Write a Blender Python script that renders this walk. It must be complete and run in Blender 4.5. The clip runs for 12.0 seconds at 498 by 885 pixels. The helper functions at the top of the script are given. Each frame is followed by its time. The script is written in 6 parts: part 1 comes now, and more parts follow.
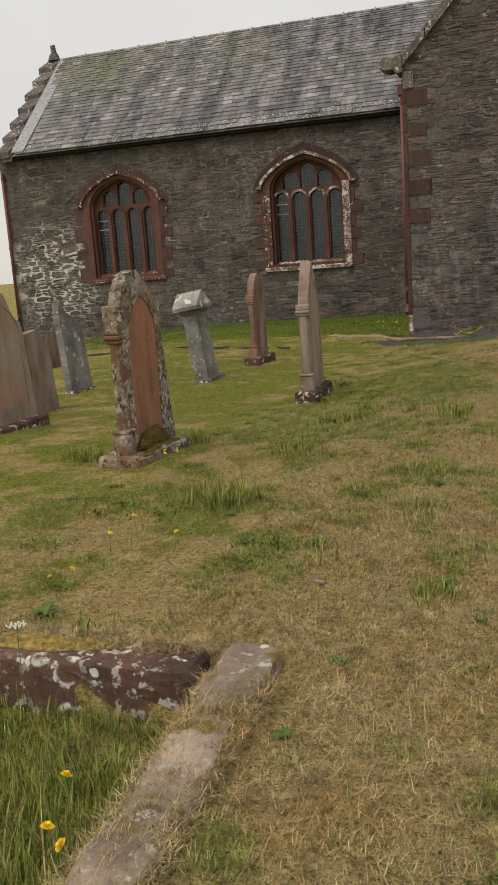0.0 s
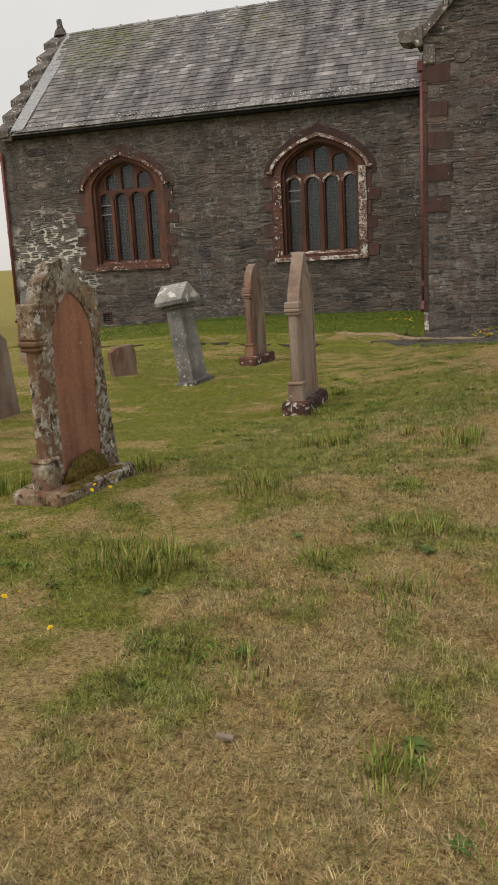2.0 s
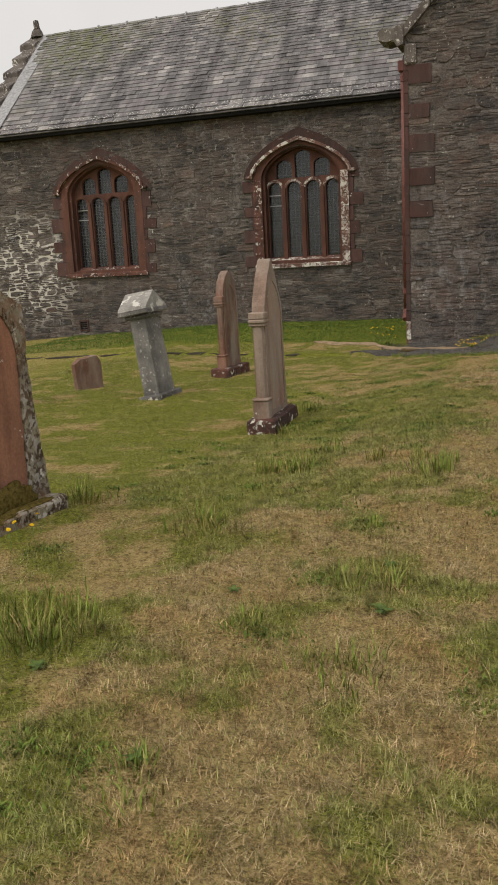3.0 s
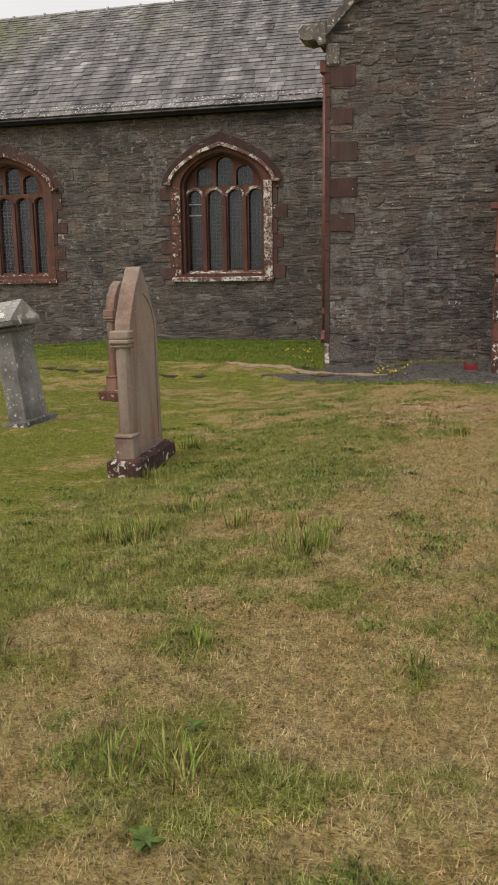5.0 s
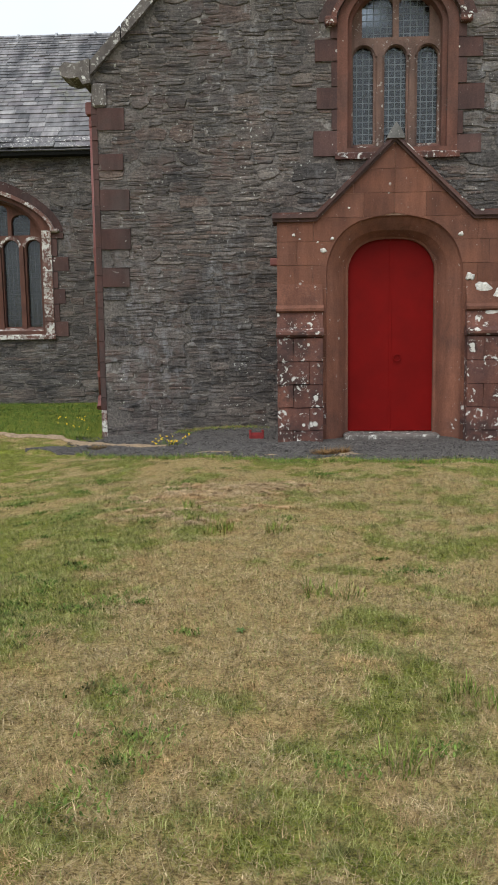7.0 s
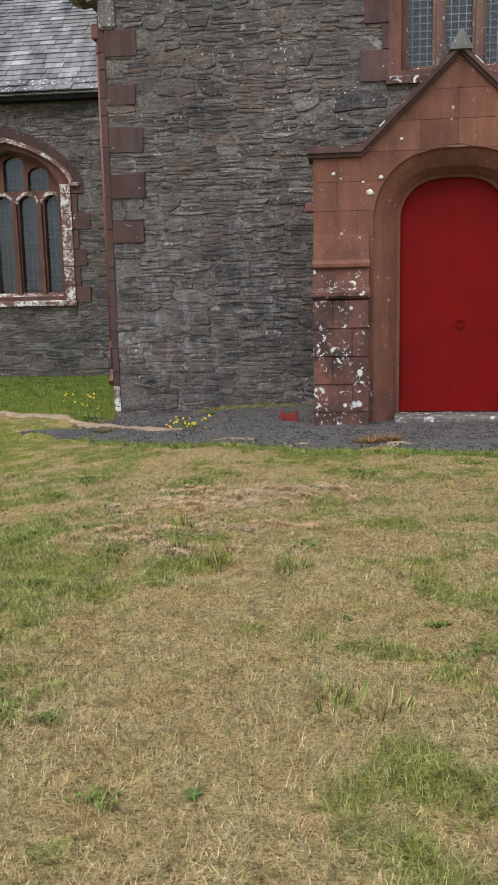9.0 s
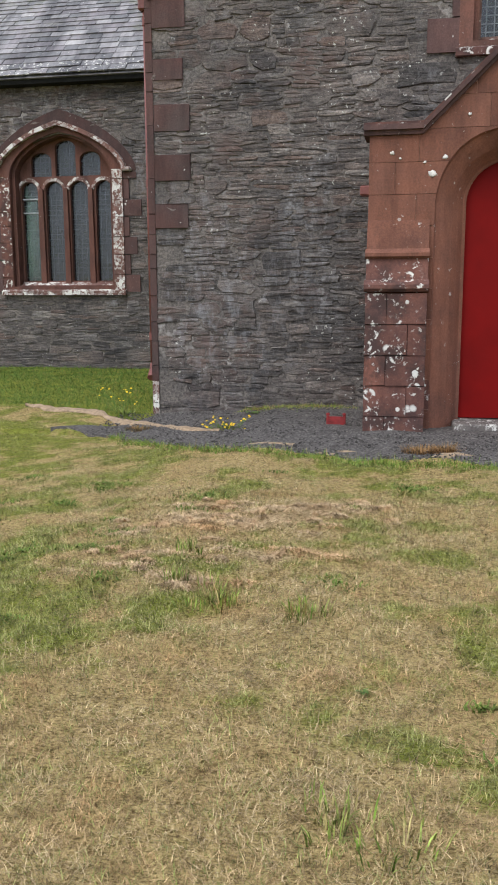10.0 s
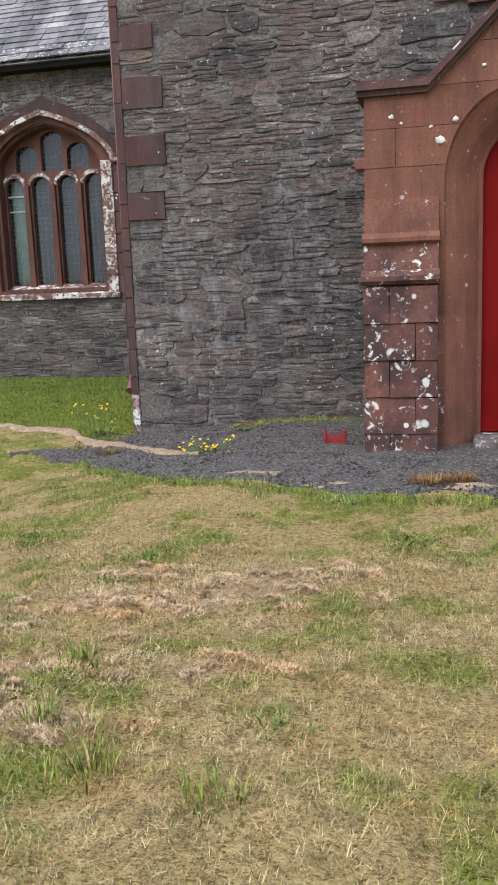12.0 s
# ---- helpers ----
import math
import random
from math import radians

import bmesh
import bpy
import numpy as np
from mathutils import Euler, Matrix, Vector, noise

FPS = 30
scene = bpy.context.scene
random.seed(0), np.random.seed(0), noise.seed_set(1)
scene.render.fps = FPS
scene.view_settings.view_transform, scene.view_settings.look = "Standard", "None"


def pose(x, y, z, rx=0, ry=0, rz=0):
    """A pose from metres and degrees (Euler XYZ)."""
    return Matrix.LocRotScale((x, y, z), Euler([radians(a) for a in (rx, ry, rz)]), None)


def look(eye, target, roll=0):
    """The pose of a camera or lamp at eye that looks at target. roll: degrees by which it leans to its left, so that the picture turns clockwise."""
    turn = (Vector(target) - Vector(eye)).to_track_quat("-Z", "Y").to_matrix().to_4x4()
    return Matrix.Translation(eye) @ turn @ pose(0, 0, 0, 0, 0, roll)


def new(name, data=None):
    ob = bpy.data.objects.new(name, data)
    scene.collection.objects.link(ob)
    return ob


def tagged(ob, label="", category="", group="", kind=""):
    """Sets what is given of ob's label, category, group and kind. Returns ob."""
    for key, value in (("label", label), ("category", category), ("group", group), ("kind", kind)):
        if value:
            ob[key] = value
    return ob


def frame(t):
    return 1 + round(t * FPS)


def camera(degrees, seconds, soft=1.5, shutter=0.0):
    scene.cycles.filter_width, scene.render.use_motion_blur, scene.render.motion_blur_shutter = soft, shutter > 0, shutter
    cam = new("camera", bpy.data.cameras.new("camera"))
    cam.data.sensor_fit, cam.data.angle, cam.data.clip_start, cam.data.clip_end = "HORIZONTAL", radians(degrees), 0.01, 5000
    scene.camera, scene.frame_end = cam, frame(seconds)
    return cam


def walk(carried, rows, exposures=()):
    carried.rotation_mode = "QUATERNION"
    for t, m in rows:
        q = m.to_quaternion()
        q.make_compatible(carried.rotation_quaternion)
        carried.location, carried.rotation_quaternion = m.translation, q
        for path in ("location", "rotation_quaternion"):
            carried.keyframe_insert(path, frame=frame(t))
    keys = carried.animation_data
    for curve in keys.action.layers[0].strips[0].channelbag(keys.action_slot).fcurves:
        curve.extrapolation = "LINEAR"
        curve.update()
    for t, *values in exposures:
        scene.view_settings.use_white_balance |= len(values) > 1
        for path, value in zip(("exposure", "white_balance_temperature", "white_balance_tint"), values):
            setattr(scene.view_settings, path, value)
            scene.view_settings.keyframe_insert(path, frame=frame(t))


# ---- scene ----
cam = camera(32.3, 12.0, soft=1.7)
PATH = [
    (0, (-1.919, -15.804, 1.402), (-2.538, -13.945, 1.002), -4.0),
    (0.5, (-1.931, -15.447, 1.399), (-2.588, -13.605, 0.978), -4.5),
    (1, (-1.96, -15.114, 1.411), (-2.587, -13.258, 1.011), -3.9),
    (1.5, (-1.921, -14.729, 1.397), (-2.567, -12.882, 0.984), -4.1),
    (2, (-1.916, -14.418, 1.392), (-2.582, -12.58, 0.971), -3.0),
    (2.5, (-1.895, -14.072, 1.387), (-2.543, -12.225, 0.973), -3.0),
    (4.5, (-1.761, -12.719, 1.382), (-2.411, -10.87, 0.985), -2.9),
    (5, (-1.722, -12.275, 1.332), (-2.236, -10.38, 0.952), -0.8),
    (5.5, (-1.6, -11.891, 1.328), (-2.01, -9.968, 0.963), -1.9),
    (6, (-1.501, -11.532, 1.368), (-1.836, -9.596, 0.99), -1.5),
    (6.5, (-1.425, -11.153, 1.399), (-1.526, -9.174, 1.13), -0.4),
    (7, (-1.325, -10.771, 1.401), (-1.44, -8.791, 1.137), -0.7),
    (9, (-1.163, -9.008, 1.33), (-1.407, -7.051, 0.994), -1.2),
    (9.5, (-1.095, -8.586, 1.313), (-1.448, -6.647, 0.973), -1.4),
    (10, (-1.044, -8.233, 1.297), (-1.434, -6.303, 0.949), -0.2),
    (10.5, (-1.012, -7.876, 1.312), (-1.408, -5.946, 0.968), -0.1),
    (11, (-0.924, -7.489, 1.295), (-1.433, -5.587, 0.944), -1.0),
    (11.5, (-0.887, -7.156, 1.272), (-1.378, -5.25, 0.92), -1.3),
    (12, (-0.87, -6.873, 1.297), (-1.342, -4.961, 0.943), -2.1),
]
EXPOSURES = [(0.0, 0.16, 7400, 9), (4.5, 0.3, 7350, 12), (6.5, 0.57, 6450, 7), (9.0, 0.84, 6200, 9), (12.0, 1.1, 6050, 13)]
walk(cam, [(t, look(eye, target, roll)) for t, eye, target, roll in PATH], EXPOSURES)

# ---- world and light ----
world = bpy.data.worlds.new("world")
scene.world = world
world.use_nodes = True
wn, wl = world.node_tree.nodes, world.node_tree.links
wn.clear()
w_out, w_bg = wn.new("ShaderNodeOutputWorld"), wn.new("ShaderNodeBackground")
w_sky, w_mix, w_cloud = wn.new("ShaderNodeTexSky"), wn.new("ShaderNodeMix"), wn.new("ShaderNodeTexNoise")
w_ramp, w_co = wn.new("ShaderNodeValToRGB"), wn.new("ShaderNodeTexCoord")
w_sky.sky_type, w_sky.sun_disc, w_sky.sun_elevation, w_sky.sun_rotation = "NISHITA", False, radians(52), radians(200)
w_cloud.inputs["Scale"].default_value, w_cloud.inputs["Detail"].default_value = 1.6, 5
w_ramp.color_ramp.elements[0].position, w_ramp.color_ramp.elements[0].color = 0.3, (5.9, 6.15, 6.6, 1)
w_ramp.color_ramp.elements[1].position, w_ramp.color_ramp.elements[1].color = 0.7, (7.7, 7.85, 8.2, 1)
w_mix.data_type, w_mix.inputs["Factor"].default_value = "RGBA", 0.86
wl.new(w_co.outputs["Generated"], w_cloud.inputs["Vector"])
wl.new(w_cloud.outputs["Fac"], w_ramp.inputs["Fac"])
wl.new(w_sky.outputs["Color"], w_mix.inputs["A"])
wl.new(w_ramp.outputs["Color"], w_mix.inputs["B"])
wl.new(w_mix.outputs["Result"], w_bg.inputs["Color"])
w_bg.inputs["Strength"].default_value = 0.1
wl.new(w_bg.outputs["Background"], w_out.inputs["Surface"])
sun = new("sun", bpy.data.lights.new("sun", "SUN"))
sun.data.energy, sun.data.angle, sun.data.color = 1.4, radians(40), (1.0, 0.96, 0.9)
sun.matrix_world = look((-6, -14, 20), (0, 0, 0))

# ---- shared measures ----
NAVE_Y, NAVE_L, NAVE_EAVE = 6.3, -16.1, 4.9
TR_Y, TR_L, TR_R, TR_EAVE, PITCH = 1.5, -4.15, 4.2, 4.86, math.tan(radians(46))
ROOF = math.tan(radians(42.8))
RIDGE_Y = 9.4
RIDGE_Z = NAVE_EAVE + ROOF * (RIDGE_Y - 6.1)
PORCH = -0.15


# ---- materials ----
class Mat:
    """A small node builder round a principled shader."""

    def __init__(self, name):
        self.m = bpy.data.materials.new(name)
        self.m.use_nodes = True
        self.n, self.l = self.m.node_tree.nodes, self.m.node_tree.links
        self.b = self.n["Principled BSDF"]
        self.co = self.n.new("ShaderNodeTexCoord").outputs["Object"]
        self.pos = self.n.new("ShaderNodeNewGeometry")

    def noise(self, scale, detail=4, rough=0.55, world=True, stretch=None):
        t = self.n.new("ShaderNodeTexNoise")
        t.inputs["Scale"].default_value, t.inputs["Detail"].default_value, t.inputs["Roughness"].default_value = scale, detail, rough
        v = self.pos.outputs["Position"] if world else self.co
        if stretch:
            mp = self.n.new("ShaderNodeMapping")
            mp.inputs["Scale"].default_value = stretch
            self.l.new(v, mp.inputs["Vector"])
            v = mp.outputs["Vector"]
        self.l.new(v, t.inputs["Vector"])
        return t.outputs["Fac"]

    def voronoi(self, scale, feature="F1", rnd=1.0):
        t = self.n.new("ShaderNodeTexVoronoi")
        t.feature = feature
        t.inputs["Scale"].default_value, t.inputs["Randomness"].default_value = scale, rnd
        self.l.new(self.pos.outputs["Position"], t.inputs["Vector"])
        return t.outputs["Distance"]

    def near(self, centre, lo, hi):
        """1 within lo metres of a place, 0 beyond hi."""
        d = self.n.new("ShaderNodeVectorMath")
        d.operation = "DISTANCE"
        self.l.new(self.pos.outputs["Position"], d.inputs[0])
        d.inputs[1].default_value = centre
        return self.ramp(self.math("DIVIDE", d.outputs["Value"], hi), (lo / hi, (1, 1, 1)), (1.0, (0, 0, 0)))

    def attr(self, name):
        a = self.n.new("ShaderNodeAttribute")
        a.attribute_name = name
        return a.outputs["Fac"]

    def random(self, island=False):
        return self.pos.outputs["Random Per Island"] if island else self.n.new("ShaderNodeObjectInfo").outputs["Random"]

    def ramp(self, fac, *stops):
        r = self.n.new("ShaderNodeValToRGB")
        e = r.color_ramp.elements
        while len(e) < len(stops):
            e.new(0.5)
        for el, (p, c) in zip(e, stops):
            el.position, el.color = p, (*c, 1) if len(c) == 3 else c
        self.l.new(fac, r.inputs["Fac"])
        return r.outputs["Color"]

    def step(self, fac, lo, hi):
        return self.ramp(fac, (lo, (0, 0, 0)), (hi, (1, 1, 1)))

    def math(self, op, a, b):
        m = self.n.new("ShaderNodeMath")
        m.operation = op
        for i, v in enumerate((a, b)):
            if isinstance(v, (int, float)):
                m.inputs[i].default_value = v
            else:
                self.l.new(v, m.inputs[i])
        return m.outputs[0]

    def mix(self, fac, a, b, mode="MIX"):
        m = self.n.new("ShaderNodeMix")
        m.data_type, m.blend_type = "RGBA", mode
        for key, v in (("Factor", fac), ("A", a), ("B", b)):
            if isinstance(v, (int, float)):
                m.inputs[key].default_value = v
            elif isinstance(v, tuple):
                m.inputs[key].default_value = (*v, 1)
            else:
                self.l.new(v, m.inputs[key])
        return m.outputs["Result"]

    def done(self, colour, rough=0.9, bump=None, strength=0.4, dist=0.01, metal=0.0, spec=0.3):
        if isinstance(colour, tuple):
            self.b.inputs["Base Color"].default_value = (*colour, 1)
        else:
            self.l.new(colour, self.b.inputs["Base Color"])
        if isinstance(rough, (int, float)):
            self.b.inputs["Roughness"].default_value = rough
        else:
            self.l.new(rough, self.b.inputs["Roughness"])
        self.b.inputs["Metallic"].default_value, self.b.inputs["Specular IOR Level"].default_value = metal, spec
        if bump is not None:
            k = self.n.new("ShaderNodeBump")
            k.inputs["Strength"].default_value, k.inputs["Distance"].default_value = strength, dist
            self.l.new(bump, k.inputs["Height"])
            self.l.new(k.outputs["Normal"], self.b.inputs["Normal"])
        return self.m


def rubble_mat(name, island):
    k = Mat(name)
    c = k.ramp(k.random(island), (0.0, (0.068, 0.065, 0.066)), (0.25, (0.115, 0.107, 0.104)), (0.5, (0.098, 0.091, 0.09)), (0.7, (0.142, 0.129, 0.124)), (0.84, (0.13, 0.1, 0.09)), (0.93, (0.17, 0.158, 0.152)), (1.0, (0.215, 0.203, 0.196)))
    c = k.mix(0.8, c, k.ramp(k.noise(1.1, 5, 0.65), (0.34, (0.62, 0.63, 0.66)), (0.5, (1.0, 0.98, 0.95)), (0.68, (1.4, 1.3, 1.2))), "MULTIPLY")
    grain = k.noise(38, 6, 0.7)
    c = k.mix(0.85, c, k.ramp(grain, (0.3, (0.4, 0.4, 0.41)), (0.7, (1.5, 1.47, 1.42))), "MULTIPLY")
    fissure = k.noise(20, 7, 0.8, stretch=(0.25, 1, 1.9))
    c = k.mix(0.85, c, k.ramp(fissure, (0.38, (0.25, 0.25, 0.26)), (0.5, (0.95, 0.95, 0.95)), (0.68, (1.75, 1.7, 1.62))), "MULTIPLY")
    run = k.step(k.noise(1.7, 4, 0.6, stretch=(1.7, 1, 0.4)), 0.53, 0.68)
    c = k.mix(k.math("MULTIPLY", run, k.step(k.noise(13, 6, 0.75), 0.45, 0.62)), c, (0.27, 0.265, 0.265))
    wash = k.step(k.noise(0.8, 5, 0.65), 0.46, 0.7)
    c = k.mix(k.math("MULTIPLY", wash, k.step(k.noise(9, 6, 0.75, stretch=(0.5, 1, 1.5)), 0.47, 0.66)), c, (0.25, 0.225, 0.205))
    rust = k.math("MULTIPLY", k.step(k.noise(0.9, 4, 0.6, stretch=(1, 1, 0.8)), 0.5, 0.66), k.step(k.noise(4.5, 5, 0.7), 0.42, 0.6))
    c = k.mix(k.math("MULTIPLY", rust, 0.6), c, (0.15, 0.1, 0.086))
    milky = k.math("MULTIPLY", k.near((-3.5, 1.5, 1.3), 0.3, 1.7), k.step(k.noise(5.5, 6, 0.75, stretch=(1.5, 1, 0.6)), 0.5, 0.64))
    c = k.mix(k.math("MULTIPLY", milky, 0.55), c, (0.33, 0.33, 0.345))
    smear = k.math("MULTIPLY", k.near((-14.75, 6.3, 1.1), 0.6, 1.6), k.step(k.noise(7, 5, 0.7), 0.6, 0.66))
    c = k.mix(smear, c, (0.55, 0.53, 0.5))
    spots = k.math("MULTIPLY", k.step(k.noise(24, 4, 0.6), 0.63, 0.68), k.step(k.noise(2.3, 3), 0.47, 0.62))
    c = k.mix(spots, c, (0.55, 0.55, 0.5))
    return k.done(c, 0.92, k.math("ADD", grain, fissure), 1.0, 0.02)


def mortar_mat():
    k = Mat("mortar")
    g = k.noise(30, 6, 0.7)
    c = k.ramp(g, (0.35, (0.06, 0.056, 0.053)), (0.65, (0.21, 0.195, 0.18)))
    c = k.mix(0.8, c, k.ramp(k.noise(1.3, 5, 0.65), (0.36, (0.55, 0.55, 0.57)), (0.66, (1.5, 1.4, 1.32))), "MULTIPLY")
    c = k.mix(k.math("MULTIPLY", k.step(k.noise(0.9, 4), 0.55, 0.68), k.step(k.noise(12, 4), 0.48, 0.6)), c, (0.36, 0.34, 0.32))
    limed = k.math("MAXIMUM", k.near((-14.75, 6.3, 1.5), 0.9, 1.7), k.near((-11.0, 6.3, 2.4), 0.1, 0.5))
    c = k.mix(k.math("MULTIPLY", limed, k.step(k.noise(3.4, 4, 0.6), 0.42, 0.52)), c, (0.62, 0.6, 0.56))
    return k.done(c, 0.95, g, 0.9, 0.025)


def sandstone_mat(name, tone=(0.215, 0.088, 0.055), dark=(0.115, 0.054, 0.042), lichen=0.62, big=0.72, island=False, moss=False, crust=False, soot=False, veil=False):
    """Red sandstone with weathering and pale lichen; a lower lichen threshold gives more of it."""
    k = Mat(name)
    base = k.mix(k.step(k.noise(2.2, 5, 0.6), 0.38, 0.66), tone, dark)
    base = k.mix(0.55, base, k.ramp(k.random(island), (0.0, (0.7, 0.66, 0.66)), (1.0, (1.25, 1.22, 1.2))), "MULTIPLY")
    grain = k.noise(55, 6, 0.7)
    base = k.mix(0.6, base, k.ramp(grain, (0.3, (0.6, 0.6, 0.6)), (0.7, (1.3, 1.3, 1.3))), "MULTIPLY")
    base = k.mix(0.55, base, k.ramp(k.noise(2.6, 5, 0.7, stretch=(2.2, 2.2, 0.45)), (0.34, (0.55, 0.53, 0.52)), (0.66, (1.4, 1.4, 1.38))), "MULTIPLY")
    small = k.math("MULTIPLY", k.step(k.noise(21, 5, 0.62), lichen, lichen + 0.04), k.step(k.noise(3.1, 3), 0.4, 0.55))
    if lichen < 0.67:
        disc = k.step(k.math("ADD", k.voronoi(6.5), k.math("MULTIPLY", k.noise(40, 3), 0.12)), 0.17, 0.2)
        inv = k.math("SUBTRACT", 1.0, disc)
        small = k.math("MAXIMUM", k.math("MULTIPLY", small, 0.6), k.math("MULTIPLY", inv, k.step(k.noise(1.9, 4, 0.6), 0.54, 0.6)))
    if soot:
        base = k.mix(k.math("MULTIPLY", k.step(k.noise(3.2, 5, 0.65), 0.48, 0.6), 0.8), base, (0.05, 0.032, 0.029))
    if veil:
        base = k.mix(k.math("MULTIPLY", k.step(k.noise(1.6, 5, 0.65, stretch=(1.6, 1.6, 0.5)), 0.4, 0.62), 0.72), base, k.mix(k.noise(26, 5, 0.7), (0.24, 0.205, 0.17), (0.46, 0.42, 0.36)))
    large = k.step(k.noise(6.5, 4, 0.6), big, big + 0.03)
    if soot:
        ringed = k.voronoi(5.5)
        large = k.math("MAXIMUM", large, k.math("MULTIPLY", k.math("MULTIPLY", k.step(ringed, 0.2, 0.26), k.math("SUBTRACT", 1.0, k.step(ringed, 0.33, 0.38))), k.step(k.noise(14, 4, 0.6), 0.5, 0.56)))
    pale = k.mix(k.noise(45, 4), (0.46, 0.46, 0.42), (0.72, 0.7, 0.66))
    c = k.mix(small, base, pale)
    c = k.mix(large, c, pale)
    if crust:
        c = k.mix(k.step(k.noise(17, 6, 0.72), 0.5, 0.58), c, k.mix(k.noise(30, 4), (0.12, 0.1, 0.07), (0.4, 0.36, 0.27)))
        c = k.mix(k.step(k.noise(13, 6, 0.7, stretch=(1, 1.3, 1)), 0.54, 0.6), c, (0.06, 0.04, 0.025))
        c = k.mix(k.step(k.noise(5, 5, 0.7), 0.52, 0.6), c, (0.17, 0.095, 0.06))
    if moss:
        c = k.mix(k.step(k.noise(7, 5, 0.65), 0.54, 0.62), c, k.mix(k.noise(60, 3), (0.1, 0.08, 0.02), (0.24, 0.17, 0.05)))
    return k.done(c, 0.93, grain, 0.6, 0.008)


def slate_mat(name, island, lichen=0.66):
    k = Mat(name)
    c = k.ramp(k.random(island), (0.0, (0.085, 0.085, 0.092)), (0.4, (0.165, 0.162, 0.167)), (0.75, (0.13, 0.12, 0.13)), (1.0, (0.25, 0.243, 0.246)))
    streak = k.noise(2.2, 6, 0.7, stretch=(1.0, 0.22, 0.22))
    c = k.mix(0.75, c, k.ramp(streak, (0.36, (0.35, 0.35, 0.37)), (0.64, (2.0, 1.97, 1.92))), "MULTIPLY")
    c = k.mix(k.math("MULTIPLY", k.step(k.noise(0.35, 3), 0.54, 0.68), k.step(k.noise(8, 4), 0.45, 0.65)), c, (0.17, 0.17, 0.11))
    c = k.mix(k.math("MULTIPLY", k.near((-14.0, 9.0, 7.6), 0.5, 2.6), k.step(k.noise(5, 4, 0.65), 0.38, 0.62)), c, (0.15, 0.16, 0.085))
    g = k.noise(40, 5, 0.7)
    c = k.mix(k.step(k.noise(19, 5, 0.62), lichen, lichen + 0.05), c, (0.55, 0.54, 0.5))
    return k.done(c, 0.62, g, 0.5, 0.006, spec=0.4)


def plain_mat(name, colour, rough, metal=0.0, vary=0.35, scale=14, spec=0.4, strength=0.25):
    k = Mat(name)
    g = k.noise(scale, 5, 0.6)
    lo, hi = tuple(v * (1 - vary) for v in colour), tuple(min(v * (1 + vary), 1) for v in colour)
    return k.done(k.ramp(g, (0.3, lo), (0.7, hi)), rough, g, strength, 0.004, metal, spec)


def ground_mat():
    k = Mat("turf")
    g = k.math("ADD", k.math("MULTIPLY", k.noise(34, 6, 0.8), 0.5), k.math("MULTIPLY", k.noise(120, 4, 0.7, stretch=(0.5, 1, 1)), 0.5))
    dry = k.mix(k.noise(9, 5, 0.65), (0.33, 0.24, 0.1), (0.6, 0.47, 0.225))
    lush = k.mix(k.noise(11, 4), (0.15, 0.18, 0.026), (0.3, 0.325, 0.062))
    c = k.mix(k.step(k.math("ADD", k.attr("green"), k.math("MULTIPLY", k.math("SUBTRACT", k.noise(14, 4, 0.6), 0.5), 1.6)), 0.15, 0.85), dry, lush)
    c = k.mix(k.attr("bare"), c, k.mix(k.noise(20, 4), (0.42, 0.3, 0.17), (0.6, 0.45, 0.28)))
    # fine noise darkens the colour: soil, plus painted shade in gaps between blades
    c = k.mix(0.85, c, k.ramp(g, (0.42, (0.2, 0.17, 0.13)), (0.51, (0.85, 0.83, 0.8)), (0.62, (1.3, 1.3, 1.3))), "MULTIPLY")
    return k.done(c, 1.0, g, 1.0, 0.03, spec=0.1)


def blade_mat(name, dry_lo, dry_hi, lush_lo, lush_hi):
    k = Mat(name)
    r = k.random(True)
    dry = k.mix(r, dry_lo, dry_hi)
    dry = k.mix(k.step(k.noise(3.0, 5, 0.7), 0.46, 0.66), dry, k.mix(r, tuple(v * f for v, f in zip(dry_lo, (1.0, 0.82, 0.66))), tuple(v * f for v, f in zip(dry_hi, (0.94, 0.78, 0.64)))))
    lush = k.mix(r, lush_lo, lush_hi)
    lush = k.mix(k.step(k.noise(6.5, 4, 0.65), 0.54, 0.64), lush, k.mix(r, tuple(v * 0.5 for v in lush_lo), tuple(v * 0.62 for v in lush_hi)))
    c = k.mix(k.attr("green"), dry, lush)
    # uneven thatch tone; the dark ends also colour in shaded gaps between blades
    gap_mottle = k.noise(11, 6, 0.78)
    c = k.mix(0.85, c, k.ramp(gap_mottle, (0.36, (0.26, 0.22, 0.17)), (0.48, (1.0, 1.0, 1.0)), (0.66, (1.65, 1.63, 1.6))), "MULTIPLY")
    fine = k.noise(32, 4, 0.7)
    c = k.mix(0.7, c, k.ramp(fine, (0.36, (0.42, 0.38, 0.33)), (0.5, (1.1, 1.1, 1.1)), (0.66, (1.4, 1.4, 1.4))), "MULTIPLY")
    return k.done(c, 0.75, spec=0.2)


def gravel_mat(name, island):
    k = Mat(name)
    g = k.noise(70, 5, 0.7)
    c = k.ramp(k.random(True) if island else k.voronoi(42), (0.0, (0.034, 0.031, 0.029)), (0.5, (0.08, 0.073, 0.069)), (1.0, (0.19, 0.175, 0.163)))
    c = k.mix(0.7, c, k.ramp(g, (0.3, (0.5, 0.5, 0.5)), (0.7, (1.4, 1.4, 1.4))), "MULTIPLY")
    return k.done(c, 0.9, k.voronoi(42) if not island else g, 0.8, 0.015)


